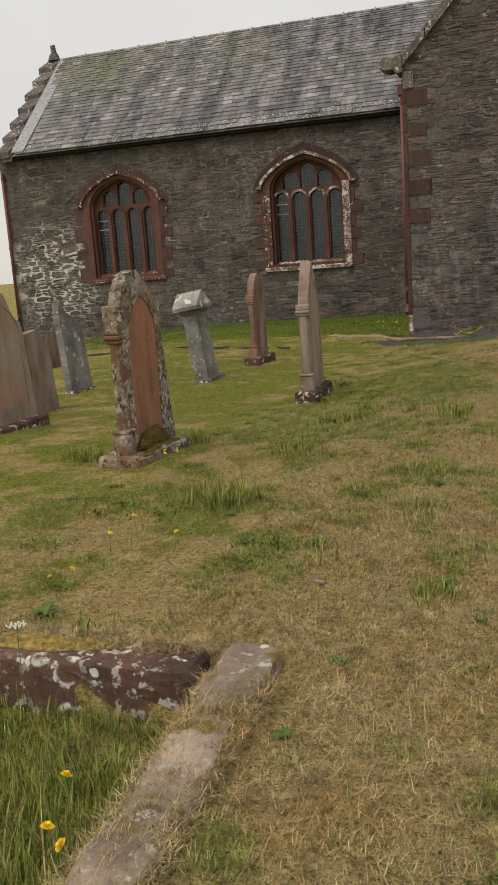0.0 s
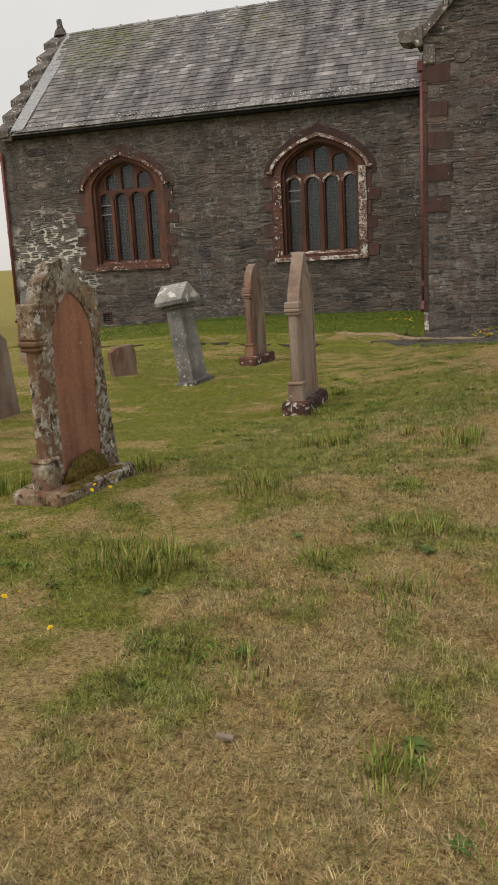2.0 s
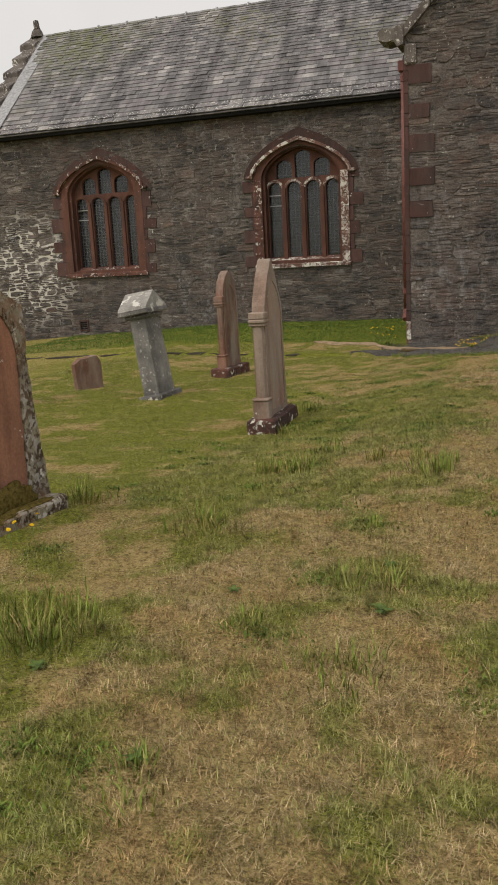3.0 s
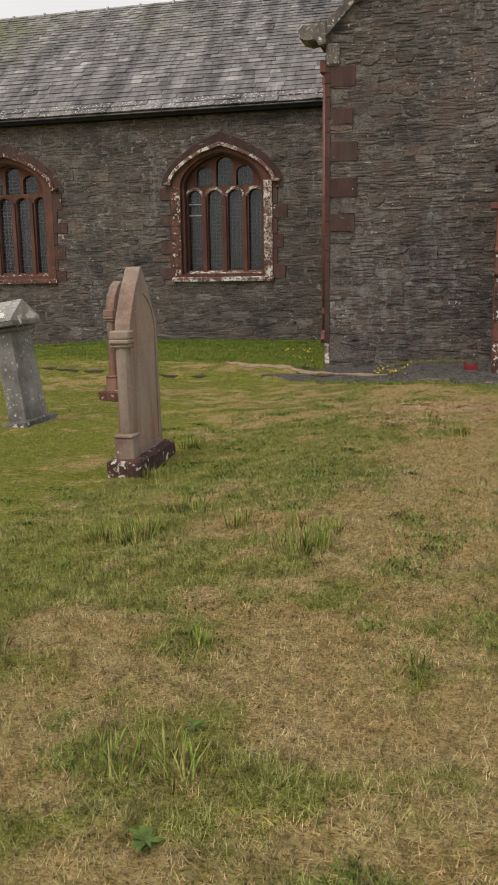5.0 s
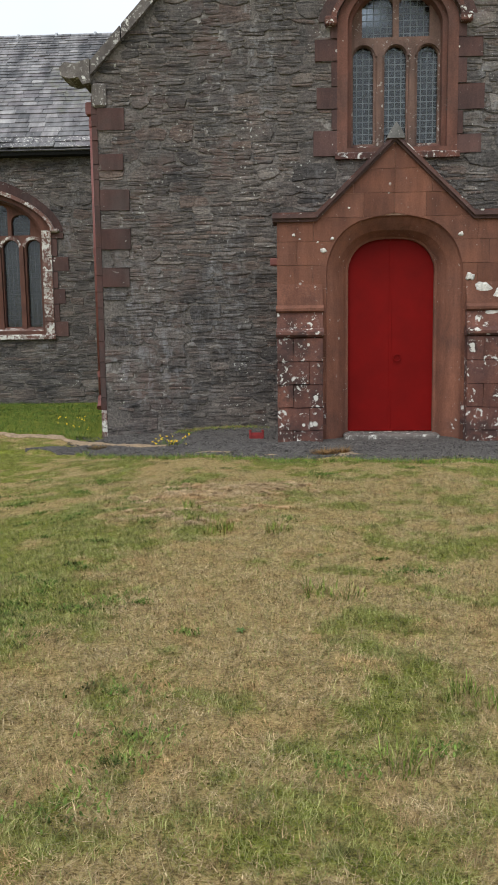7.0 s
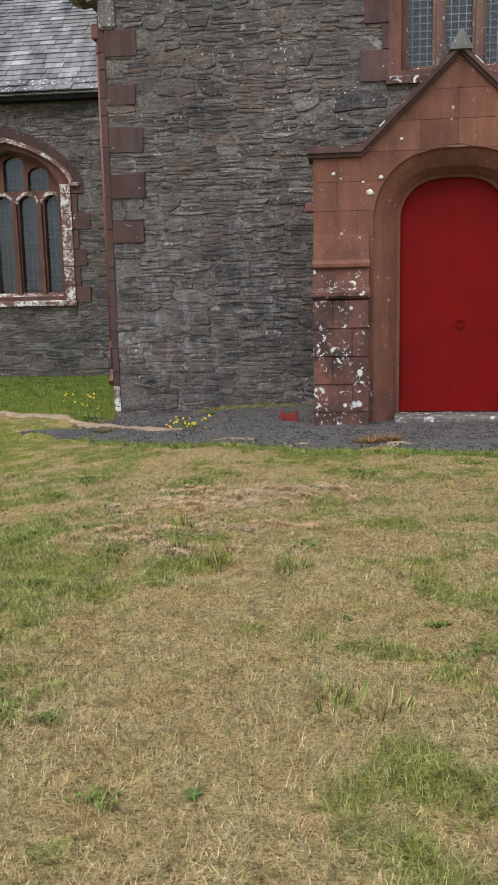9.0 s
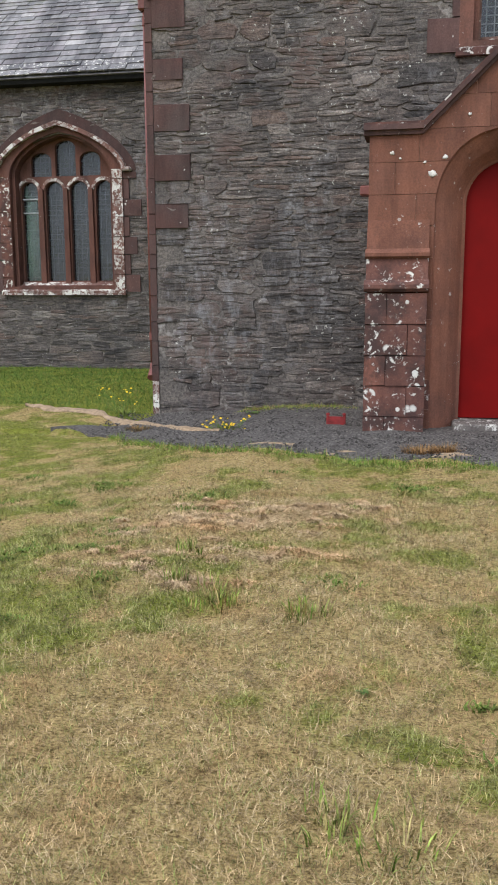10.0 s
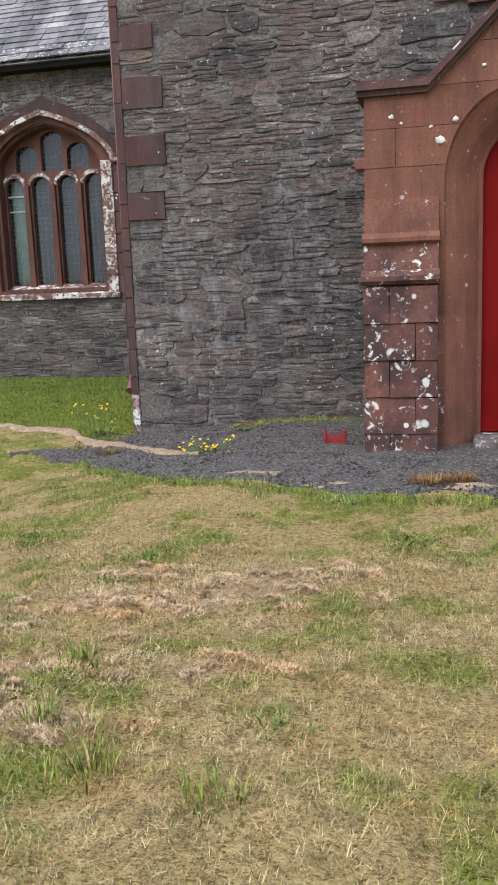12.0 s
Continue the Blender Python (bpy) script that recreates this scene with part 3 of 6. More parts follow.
def rubble(wall, y, x0, x1, z0, z1, blocked, near, seed):
    """Rough coursed rubble over a wall: stones within near are pieces of their own, the rest one field."""
    r = random.Random(seed)
    fv, ff, single = [], [], 0
    z = z0
    while z < z1:
        h = r.choice((0.07, 0.1, 0.13, 0.16, 0.19, 0.23))
        x = x0 - r.uniform(0, 0.2)
        while x < x1:
            big = r.random() < (0.5 if h < 0.14 else 0.3)
            w = r.uniform(1.1, 2.6) * h + 0.05 if big else r.uniform(0.14, 0.42)
            cuts = [0.0, 1.0] if big else sorted([0.0, 1.0] + [(q + r.uniform(-0.25, 0.25)) / max(1, round(h / 0.05)) for q in range(1, max(2, round(h / 0.05)))])
            rows = [(z + h * a, h * (b - a)) for a, b in zip(cuts, cuts[1:])]
            for zz, hh in rows:
                cx = x + w / 2 + (0 if big else r.uniform(-0.05, 0.05))
                cz = zz + hh / 2 + 0.05 * math.sin(cx * 0.9) + 0.02 * math.sin(cx * 3.7 + z)
                if cx + w / 2 > x1 + 0.05 or cx - w / 2 < x0 - 0.05 or blocked(cx, cz, w / 2, hh / 2):
                    continue
                limed = y > 6 and math.hypot(cx + 14.75, cz - 1.5) < 1.7
                m = Matrix.LocRotScale((cx, y, cz), Euler((r.uniform(-0.06, 0.06), r.gauss(0, 0.05), r.uniform(-0.04, 0.04))), (w * (1.0 - 0.08 * limed), r.uniform(0.004, 0.022), hh * (1.0 - 0.24 * limed)))
                pick = r.randrange(len(STONES))
                if single < 300 and near(cx, cz) and hh > 0.05:
                    ob = new("stone", STONE_MESHES[pick])
                    ob.parent, ob.matrix_world = wall, m
                    single += 1
                else:
                    k = len(fv)
                    fv += [tuple(m @ Vector(v)) for v in STONES[pick][0]]
                    ff += [tuple(i + k for i in f) for f in STONES[pick][1]]
            x += w
        z += h
    field = part("rubble_field", (fv, [], ff), RUBBLE_J, wall)
    tagged(field, "field of dark rubble stones", kind="stuff")


def in_window(xc, half, bottom, spring, apex):
    def test(cx, cz, hw, hh):
        if cz + hh < bottom or cz - hh > apex:
            return False
        return abs(cx - xc) - hw * 0.5 < arch_half(half, spring, apex, max(cz - hh * 0.5, bottom))
    return test


nave_tests = [in_window(x, 1.05, 1.25, 3.3, 4.02) for x in NAVE_WINDOWS]
tr_tests = [in_window(TR_C, 0.76, 3.82, 5.45, 6.06)]


def tr_blocked(cx, cz, hw, hh):
    if cz + hh > TR_EAVE + PITCH * (4.18 - abs(cx - TR_C)) - 0.06 + hw * 0:
        return True
    if PORCH - 1.4 < cx - hw * 0.6 and cx + hw * 0.6 < PORCH + 1.4 and cz < 2.6:
        return True
    return any(t(cx, cz, hw, hh) for t in tr_tests)


# ---- dressed stone blocks of corners and window sides ----
BLOCKS = []
for k in range(5):
    bmk = bmesh.new()
    bmesh.ops.create_cube(bmk, size=1)
    bmesh.ops.bevel(bmk, geom=bmk.edges[:], offset=0.014, segments=1, affect="EDGES")
    for v in bmk.verts:
        v.co += Vector((random.uniform(-0.012, 0.012), random.uniform(-0.05, 0.05), random.uniform(-0.02, 0.02)))
    BLOCKS.append(bmk)


def block_mesh(material, k):
    me = bpy.data.meshes.new("block")
    BLOCKS[k].to_mesh(me)
    me.materials.append(material)
    return me


BLOCK_SETS = {m.name: [block_mesh(m, k) for k in range(5)] for m in (SAND, SAND_DARK, SAND_WIN, SAND_PALE, SAND_LICHEN, SAND_MOSS, SKEW, QUOIN)}


def block(parent, material, x0, x1, y0, y1, z0, z1, name="block"):
    ob = new(name, random.choice(BLOCK_SETS[material.name]))
    ob.parent = parent
    ob.matrix_local = Matrix.LocRotScale(((x0 + x1) / 2, (y0 + y1) / 2, (z0 + z1) / 2), None, (x1 - x0, y1 - y0, z1 - z0))
    return ob


quoins = thing("corner_stones", pose(0, 0, 0), "red sandstone corner stones of the transept wall", "corner stones", kind="structure")
rq = random.Random(5)
for z in (2.0, 2.52, 3.06, 3.6, 4.14):
    h, w = rq.uniform(0.22, 0.3), rq.uniform(0.27, 0.42)
    block(quoins, QUOIN, TR_L + 0.062, TR_L + 0.07 + w, TR_Y - 0.027, TR_Y + 0.2, z, z + h)
z = -0.15
while z < 4.55:
    h = rq.uniform(0.16, 0.42)
    block(quoins, SAND_PALE if z < 0.2 else QUOIN, TR_L - 0.02, TR_L + 0.06, TR_Y - 0.018, TR_Y + 0.11, z + 0.002, min(z + h, 4.6) - 0.002)
    z += h


def leaded(parent, x0, x1, z0, z1, y, step, came, spring, name="pane"):
    """A pane with an arched head and its lead lattice."""
    xc, half = (x0 + x1) / 2, (x1 - x0) / 2
    pane = part(name, plate(opening(xc, half, z0, spring, z1, 4, 0.05), [], y, y + 0.006), GLASS, parent)
    lead = None
    nx, nz = max(2, round((x1 - x0) / step)), max(2, round((z1 - z0) / step))
    for i in range(1, nx):
        x = x0 + (x1 - x0) * i / nx
        top = z1 - 0.02
        while arch_half(half, spring, z1, top, 0.05) < abs(x - xc):
            top -= 0.02
        lead = box(x - came, x + came, y - 0.006, y - 0.001, z0, top, 0, lead)
    for i in range(1, nz):
        zz = z0 + (z1 - z0) * i / nz
        a = arch_half(half, spring, z1, zz, 0.05)
        lead = box(xc - a, xc + a, y - 0.005, y, zz - came, zz + came, 0, lead)
    part("lead_lattice", lead, CAME if came > 0.005 else CAME_DARK, pane)


def church_window(name, xc, y, half, bottom, spring, apex, lights, light_top, upper, label, mats, step, hood_stop, pale_right):
    """A low-arched traceried window: splayed surround, hood, mullions, arched lights, leaded panes and sill."""
    root = thing(name, pose(0, 0, 0), label, "window", kind="structure")
    wide = half + (0.25 if xc < -5 else 0.2)
    # stepped surround
    part("surround", plate(opening(xc, wide, bottom - 0.12, spring, apex + 0.14), [opening(xc, half + 0.06, bottom, spring, apex + 0.02)], y - 0.036, y + 0.14), mats[0], root)
    part("inner_order", plate(opening(xc, half + 0.1, bottom - 0.05, spring, apex + 0.06), [opening(xc, half, bottom + 0.02, spring, apex - 0.03)], y + 0.06, y + 0.34), mats[0], root)
    # hood
    ho, hi = arch(xc, wide + 0.09, spring + 0.04, apex + 0.2, 9, 0.4), arch(xc, wide + 0.015, spring + 0.04, apex + 0.12, 9, 0.4)
    part("hood_mould", band(hi, ho, y - 0.12, y + 0.02), mats[1], root, "lichen-spotted stone hood over the arch")
    ho2 = arch(xc, wide + 0.25, spring + 0.02, apex + 0.4, 9, 0.4)
    part("relieving_arch", band(arch(xc, wide + 0.091, spring + 0.02, apex + 0.201, 9, 0.4), ho2, y - 0.018, y + 0.02), QUOIN, root, "dark red arch stones over the hood")
    for s in (-1, 1):
        a, b = sorted((xc + s * (wide + 0.005), xc + s * (wide + 0.17)))
        part("hood_stop", box(a, b, y - 0.125, y + 0.01, hood_stop, spring + 0.07, 0.02), mats[1], root)
    # side blocks
    r = random.Random(int(abs(xc) * 10))
    for s in (-1, 1):
        zz, k = bottom - 0.1, 0
        while zz < spring - 0.1:
            h = r.uniform(0.22, 0.36)
            w = r.uniform(0.06, 0.12) if k % 2 else r.uniform(0.22, 0.36)
            a, b = sorted((xc + s * (wide - 0.005), xc + s * (wide + w)))
            block(root, mats[3], a, b, y - 0.03, y + 0.1, zz + 0.006, min(zz + h, spring) - 0.006, "jamb_stone")
            if s > 0 and pale_right:
                block(root, SAND_PALE, xc + half + 0.07, xc + wide + 0.01, y - 0.05, y + 0.1, zz + 0.004, min(zz + h, spring + 0.05) - 0.004, "jamb_stone")
            elif s < 0 and pale_right:
                block(root, mats[2], xc - wide - 0.02, xc - half - 0.07, y - 0.045, y + 0.1, zz + 0.004, min(zz + h, spring + 0.05) - 0.004, "jamb_stone")
            zz, k = zz + h, k + 1
    # tracery
    mull = 0.1
    lw = (2 * half - mull * (lights - 1)) / lights
    holes, panes = [], []
    for i in range(lights):
        c = xc - half + lw / 2 + i * (lw + mull)
        holes.append(opening(c, lw / 2 - (0.02 if 0 < i < lights - 1 else 0.03), bottom + 0.1, light_top - 0.15, light_top, 4, 0.05))
        panes.append((c, lw / 2, bottom + 0.08, light_top - 0.13, light_top + 0.02))
    for c, hw, b, t in upper:
        holes.append(opening(xc + c, hw, b, t - 0.13, t, 4, 0.1))
        panes.append((xc + c, hw + 0.02, b - 0.02, t - 0.11, t + 0.02))
    part("tracery", plate(opening(xc, half + 0.05, bottom - 0.02, spring, apex + 0.01), holes, y + 0.24, y + 0.38), mats[2] if not pale_right else SAND_WIN, root)
    for i in range(1, lights):
        c = xc - half + i * (lw + mull) - mull / 2
        part("mullion", plate([(c - 0.05, bottom + 0.02), (c - 0.035, light_top - 0.12), (c + 0.035, light_top - 0.12), (c + 0.05, bottom + 0.02)], [], y + 0.18, y + 0.28), SAND_WIN if xc < -5 else SAND_GREY, root)
    for i in range(lights):
        c = xc - half + lw / 2 + i * (lw + mull)
        part("light_head", band(arch(c, lw / 2 - 0.01, light_top - 0.14, light_top + 0.01, 5, 0.05), arch(c, lw / 2 + 0.04, light_top - 0.14, light_top + 0.07, 5, 0.05), y + 0.21, y + 0.28), SAND_PALE if pale_right else mats[2], root, "lichen-edged arched light head")
    for c, hw, b, t0, t1 in panes:
        leaded(root, c - hw, c + hw, b, t1, y + 0.315, step, 0.003 if pale_right or xc < -5 else 0.0056, t0)
    if xc < -5:
        c = xc - half + lw / 2
        for zz in (2.66, 2.9):
            part("vent_bar", box(c - lw / 2 + 0.03, c + lw / 2 - 0.03, y + 0.27, y + 0.31, zz, zz + 0.025, 0.004), LEAD, root, "pale bar of a small opening light")
    # sill
    sill = slab_x([(y - 0.09, bottom - 0.15), (y - 0.09, bottom - 0.08), (y + 0.28, bottom + 0.1), (y + 0.28, bottom - 0.15)], xc - wide - 0.03, xc + wide + 0.03)
    part("window_sill", sill, SAND_PALE if pale_right else mats[1], root, "sloping sandstone sill crusted with white lichen")
    return root


UP4 = [(-0.455, 0.19, 3.29, 3.7), (0.0, 0.19, 3.29, 3.9), (0.455, 0.19, 3.29, 3.7)]
church_window("window_1", NAVE_WINDOWS[0], NAVE_Y, 0.88, 1.38, 3.3, 3.97, 4, 3.2, UP4, "four-light arched leaded window in red sandstone with lichen", (SAND_WIN, SAND_PALE, SAND_LICHEN, SAND_DARK), 0.085, 3.3, True)
church_window("window_2", NAVE_WINDOWS[1], NAVE_Y, 0.88, 1.38, 3.3, 3.97, 4, 3.2, UP4, "four-light arched leaded window in bare red sandstone", (SAND_WIN, SAND_LICHEN, SAND_WIN, SAND_DARK), 0.085, 3.3, False)
UP3 = [(-0.25, 0.21, 5.33, 5.89), (0.25, 0.21, 5.33, 5.89)]
church_window("window_3", TR_C, TR_Y, 0.61, 3.82, 5.45, 6.0, 3, 5.22, UP3, "three-light leaded gable window in red sandstone", (SAND_WIN, SAND_LICHEN, SAND_GREY, SAND_DARK), 0.085, 5.4, False)

vent = thing("wall_vent", pose(-13.27, NAVE_Y - 0.03, 0.0), "small dark vent low in the rubble wall", "vent")
part("frame", plate([(-0.13, -0.14), (-0.13, 0.14), (0.13, 0.14), (0.13, -0.14)], [[(-0.1, -0.11), (-0.1, 0.11), (0.1, 0.11), (0.1, -0.11)]], -0.01, 0.05), QUOIN, vent)
for k in range(4):
    part("slat", box(-0.1, 0.1, 0.01, 0.03, -0.09 + 0.05 * k, -0.065 + 0.05 * k), NEAR_BLACK, vent)

# ---- nave roof ----
deck = slab_x([(6.0, NAVE_EAVE - 0.08), (6.04, NAVE_EAVE - 0.09), (RIDGE_Y, RIDGE_Z - 0.12), (12.6, NAVE_EAVE - 0.1), (12.6, NAVE_EAVE - 0.02), (RIDGE_Y, RIDGE_Z - 0.02)], NAVE_L + 0.3, TR_R)
roof_nave = part("roof_nave", deck, SLATE_J)
tagged(roof_nave, "steep grey slate roof of the nave with lichen", "roof", kind="structure")
SL = 1 / math.cos(math.atan(ROOF))
slope_len = (RIDGE_Y - 6.0) * SL
slope_q = Euler((math.atan(ROOF), 0, 0))


def unit_slate(r):
    j = [r.uniform(-0.02, 0.02) for _ in range(4)]
    v = [(-0.49, 0 + j[0], 0), (0.49, 0 + j[1], 0), (0.5, 1, 0), (-0.5, 1, 0), (-0.49, 0 + j[0], 1), (0.49, 0 + j[1], 1), (0.5, 1, 0.2), (-0.5, 1, 0.2)]
    return v, [(4, 5, 6, 7), (0, 1, 5, 4), (1, 2, 6, 5), (3, 0, 4, 7)]


rs = random.Random(11)
SLATES = [unit_slate(rs) for _ in range(8)]
slate_meshes = []
for verts, faces in SLATES:
    me = bpy.data.meshes.new("slate")
    me.from_pydata(verts, [], faces)
    me.materials.append(SLATE)
    slate_meshes.append(me)
eave_meshes = [me.copy() for me in slate_meshes]
for me in eave_meshes:
    me.materials[0] = SLATE_EAVE
fv, ff, s, singles, course = [], [], 0.0, 0, 0
while s < slope_len - 0.03:
    expo = 0.185 - 0.085 * s / slope_len
    x = -15.3 - rs.uniform(0, 0.2)
    while x < TR_L + 3.4 - 0.0:
        w = rs.uniform(0.2, 0.36) * (1.15 - 0.35 * s / slope_len)
        y, z = 6.0 + s / SL, NAVE_EAVE - 0.05 + s / SL * ROOF
        if x > -15.45:
            lift = 0.012 + rs.uniform(0, 0.008)
            m = Matrix.LocRotScale((x + w / 2, y - 0.6 * lift, z + lift), Euler((slope_q.x - 0.02, rs.uniform(-0.012, 0.012), 0)), (w * 0.985, expo * 1.25, rs.uniform(0.012, 0.024)))
            pick = rs.randrange(8)
            if (course < 2 or (course < 7 and x > -9.6)) and x < TR_L + 0.2 and singles < 300:
                ob = new("slate", (eave_meshes if course < 2 else slate_meshes)[pick])
                ob.parent, ob.matrix_world = roof_nave, m
                singles += 1
            else:
                k = len(fv)
                fv += [tuple(m @ Vector(v)) for v in SLATES[pick][0]]
                ff += [tuple(i + k for i in f) for f in SLATES[pick][1]]
        x += w
    s, course = s + expo, course + 1
tagged(part("slate_field", (fv, [], ff), SLATE_J, roof_nave), "field of overlapping grey slates", kind="stuff")
ridge = thing("ridge_tiles", pose(0, 0, 0), "pale grey stone ridge tiles along the roof", "ridge", kind="structure")
x = -15.5
while x < TR_R:
    part("ridge_tile", slab_x([(RIDGE_Y - 0.16, RIDGE_Z - 0.11), (RIDGE_Y - 0.02, RIDGE_Z + 0.06), (RIDGE_Y + 0.02, RIDGE_Z + 0.06), (RIDGE_Y + 0.16, RIDGE_Z - 0.11), (RIDGE_Y, RIDGE_Z)], x, x + 0.83), LEAD, ridge)
    part("ridge_joint", slab_x([(RIDGE_Y - 0.17, RIDGE_Z - 0.11), (RIDGE_Y - 0.03, RIDGE_Z + 0.09), (RIDGE_Y + 0.03, RIDGE_Z + 0.09), (RIDGE_Y + 0.17, RIDGE_Z - 0.11), (RIDGE_Y, RIDGE_Z)], x + 0.835, x + 0.875), LEAD, ridge)
    x += 0.88
# the shadow line below the slates, built as a near-black strip
tagged(part("eave_gutter", slab_x([(6.06, NAVE_EAVE - 0.16), (6.29, NAVE_EAVE - 0.16), (6.29, NAVE_EAVE - 0.1), (6.04, NAVE_EAVE - 0.08)], NAVE_L + 0.2, TR_L + 0.1), NEAR_BLACK), "near-black strip that stands for the shadow line under the slates", "eaves", kind="structure")

# crow-stepped end skew with lead flashing
skew_end = thing("crow_steps", pose(0, 0, 0), "crow-stepped stone skew at the end of the roof", "gable coping", kind="structure")
part("flashing", slab_x([(6.0, NAVE_EAVE + 0.02), (RIDGE_Y, RIDGE_Z + 0.02), (RIDGE_Y, RIDGE_Z + 0.05), (6.0, NAVE_EAVE + 0.05)], -15.5, -15.12), LEAD, skew_end, "pale lead flashing beside the skew")
for i in range(7):
    st = (RIDGE_Y - 5.95) / 7
    y = 5.95 + i * st
    z = NAVE_EAVE + (y - 6.1) * ROOF
    rise = 0.62 * ROOF * st
    bm = slab_x([(y, z + 0.02), (y, z + 0.2), (y + st + 0.1, z + rise + 0.22), (y + st + 0.1, z + rise + 0.02)], NAVE_L + 0.06 + 0.02 * (i % 2), -15.56)
    bmesh.ops.bevel(bm, geom=bm.edges[:], offset=0.014, segments=1, affect="EDGES")
    part("skew_step", bm, SKEW, skew_end)
part("skew_bed", slab_x([(6.0, NAVE_EAVE - 0.2), (RIDGE_Y, RIDGE_Z - 0.2), (RIDGE_Y, RIDGE_Z + 0.06), (6.0, NAVE_EAVE - 0.02)], NAVE_L + 0.16, -15.5), SKEW, skew_end)
part("finial", tube([(-15.72, RIDGE_Y, RIDGE_Z + 0.02), (-15.72, RIDGE_Y, RIDGE_Z + 0.17), (-15.72, RIDGE_Y, RIDGE_Z + 0.26), (-15.74, RIDGE_Y, RIDGE_Z + 0.46)], [0.2, 0.15, 0.09, 0.075], 8), SKEW, skew_end, "short broken stone finial")

# transept gable coping, kneelers and roof
coping = thing("gable_coping", pose(0, 0, 0), "lichened stone coping on the transept gable", "gable coping", kind="structure")
for s in (-1, 1):
    n = 9
    for i in range(n):
        a, b = i / n, (i + 1) / n - 0.004
        xa, xb = TR_C + s * 4.2 * (1 - a), TR_C + s * 4.2 * (1 - b)
        za, zb = TR_EAVE + PITCH * 4.2 * a, TR_EAVE + PITCH * 4.2 * b
        part("coping_stone", plate([(xa, za - 0.03), (xb, zb - 0.03), (xb, zb + 0.16), (xa, za + 0.16)], [], TR_Y - 0.1, TR_Y + 0.45), SKEW, coping)
for s in (-1, 1):
    e = TR_C + s * 4.18
    prof = [(0.0, -0.16), (0.0, 0.16), (-0.2, 0.1), (-0.34, 0.12), (-0.42, 0.05), (-0.4, -0.06), (-0.28, -0.1), (-0.16, -0.08), (-0.1, -0.18)]
    part("kneeler", plate([(e - s * x + (0 if s > 0 else 0), TR_EAVE + 0.05 + z) for x, z in ([(x, z) for x, z in prof])], [], TR_Y - 0.12, TR_Y + 0.4), SKEW, coping, "carved scroll kneeler stone")
    part("corbel", box(min(e, e - s * 0.2), max(e, e - s * 0.2), TR_Y - 0.07, TR_Y + 0.3, TR_EAVE - 0.42, TR_EAVE - 0.1, 0.03), SKEW, coping)
half = 4.2
tr_roof = plate([(TR_C - half, TR_EAVE - 0.1), (TR_C, TR_PEAK[1] - 0.1), (TR_C + half, TR_EAVE - 0.1), (TR_C + half, TR_EAVE - 0.2), (TR_C, TR_PEAK[1] - 0.25), (TR_C - half, TR_EAVE - 0.2)], [], TR_Y + 0.3, RIDGE_Y + 0.8)
tagged(part("roof_transept", tr_roof, SLATE_J), "grey slate roof of the transept", "roof", kind="structure")

# ---- drainpipes ----
def drainpipe(x, y, z0, z1, hopper):
    root = thing("drainpipe", pose(x, y, z0), "red-painted cast iron drainpipe against the wall", "drainpipe")
    part("pipe", tube([(0, 0, 0), (0, 0, z1 - z0)], 0.042, 12), PIPE_RED, root, smooth=True)
    for k in range(3):
        zc = 0.3 + k * (z1 - z0 - 0.5) / 2
        part("collar", tube([(0, 0, zc), (0, 0, zc + 0.09)], 0.05, 12), PIPE_RED, root)
    part("shoe", tube([(0, 0, 0.02), (0, -0.03, -0.06), (0, -0.12, -0.14)], 0.05, 10), PIPE_RED, root)
    if hopper:
        part("hopper", box(-0.08, 0.07, -0.07, 0.07, z1 - z0 - 0.05, z1 - z0 + 0.13, 0.02), PIPE_RED, root)


drainpipe(TR_L - 0.045, TR_Y + 0.14, 0.42, 4.42, True)
drainpipe(-16.02, NAVE_Y - 0.08, 0.1, 4.45, False)

# ---- porch ----
porch = thing("porch", pose(0, 0, 0), "red sandstone ashlar porch with gabled coping round the door", "porch", kind="structure")
L, R = PORCH - 1.43, PORCH + 1.43
SHOULDER, PEAK = 2.7, 3.62
ARCH_O = (0.83, 2.06, 2.73, 0.0)
gable_line = [(L, SHOULDER), (PORCH - 0.95, SHOULDER), (PORCH, PEAK), (PORCH + 0.95, SHOULDER), (R, SHOULDER)]
part("porch_core", plate([(L + 0.01, -0.4), *[(min(max(x, L + 0.01), R - 0.01), z) for x, z in gable_line], (R - 0.01, -0.4)], [opening(PORCH, 0.83, -0.35, 2.06, 2.73, 9, 0.0)], 0.012, 0.34), JOINT, porch, "pale mortar between the porch blocks")
def hollow_chamfer(rings):
    """A moulded reveal that runs from ring to ring round the door arch; a ring is y, half, spring, apex."""
    bm = bmesh.new()
    rows = [[bm.verts.new((x, y, z)) for x, z in opening(PORCH, half, -0.35, spring, apex, 12, 0.0)] for y, half, spring, apex in rings]
    for a, b in zip(rows, rows[1:]):
        for k in range(len(a) - 1):
            bm.faces.new((a[k], a[k + 1], b[k + 1], b[k]))
    return bm


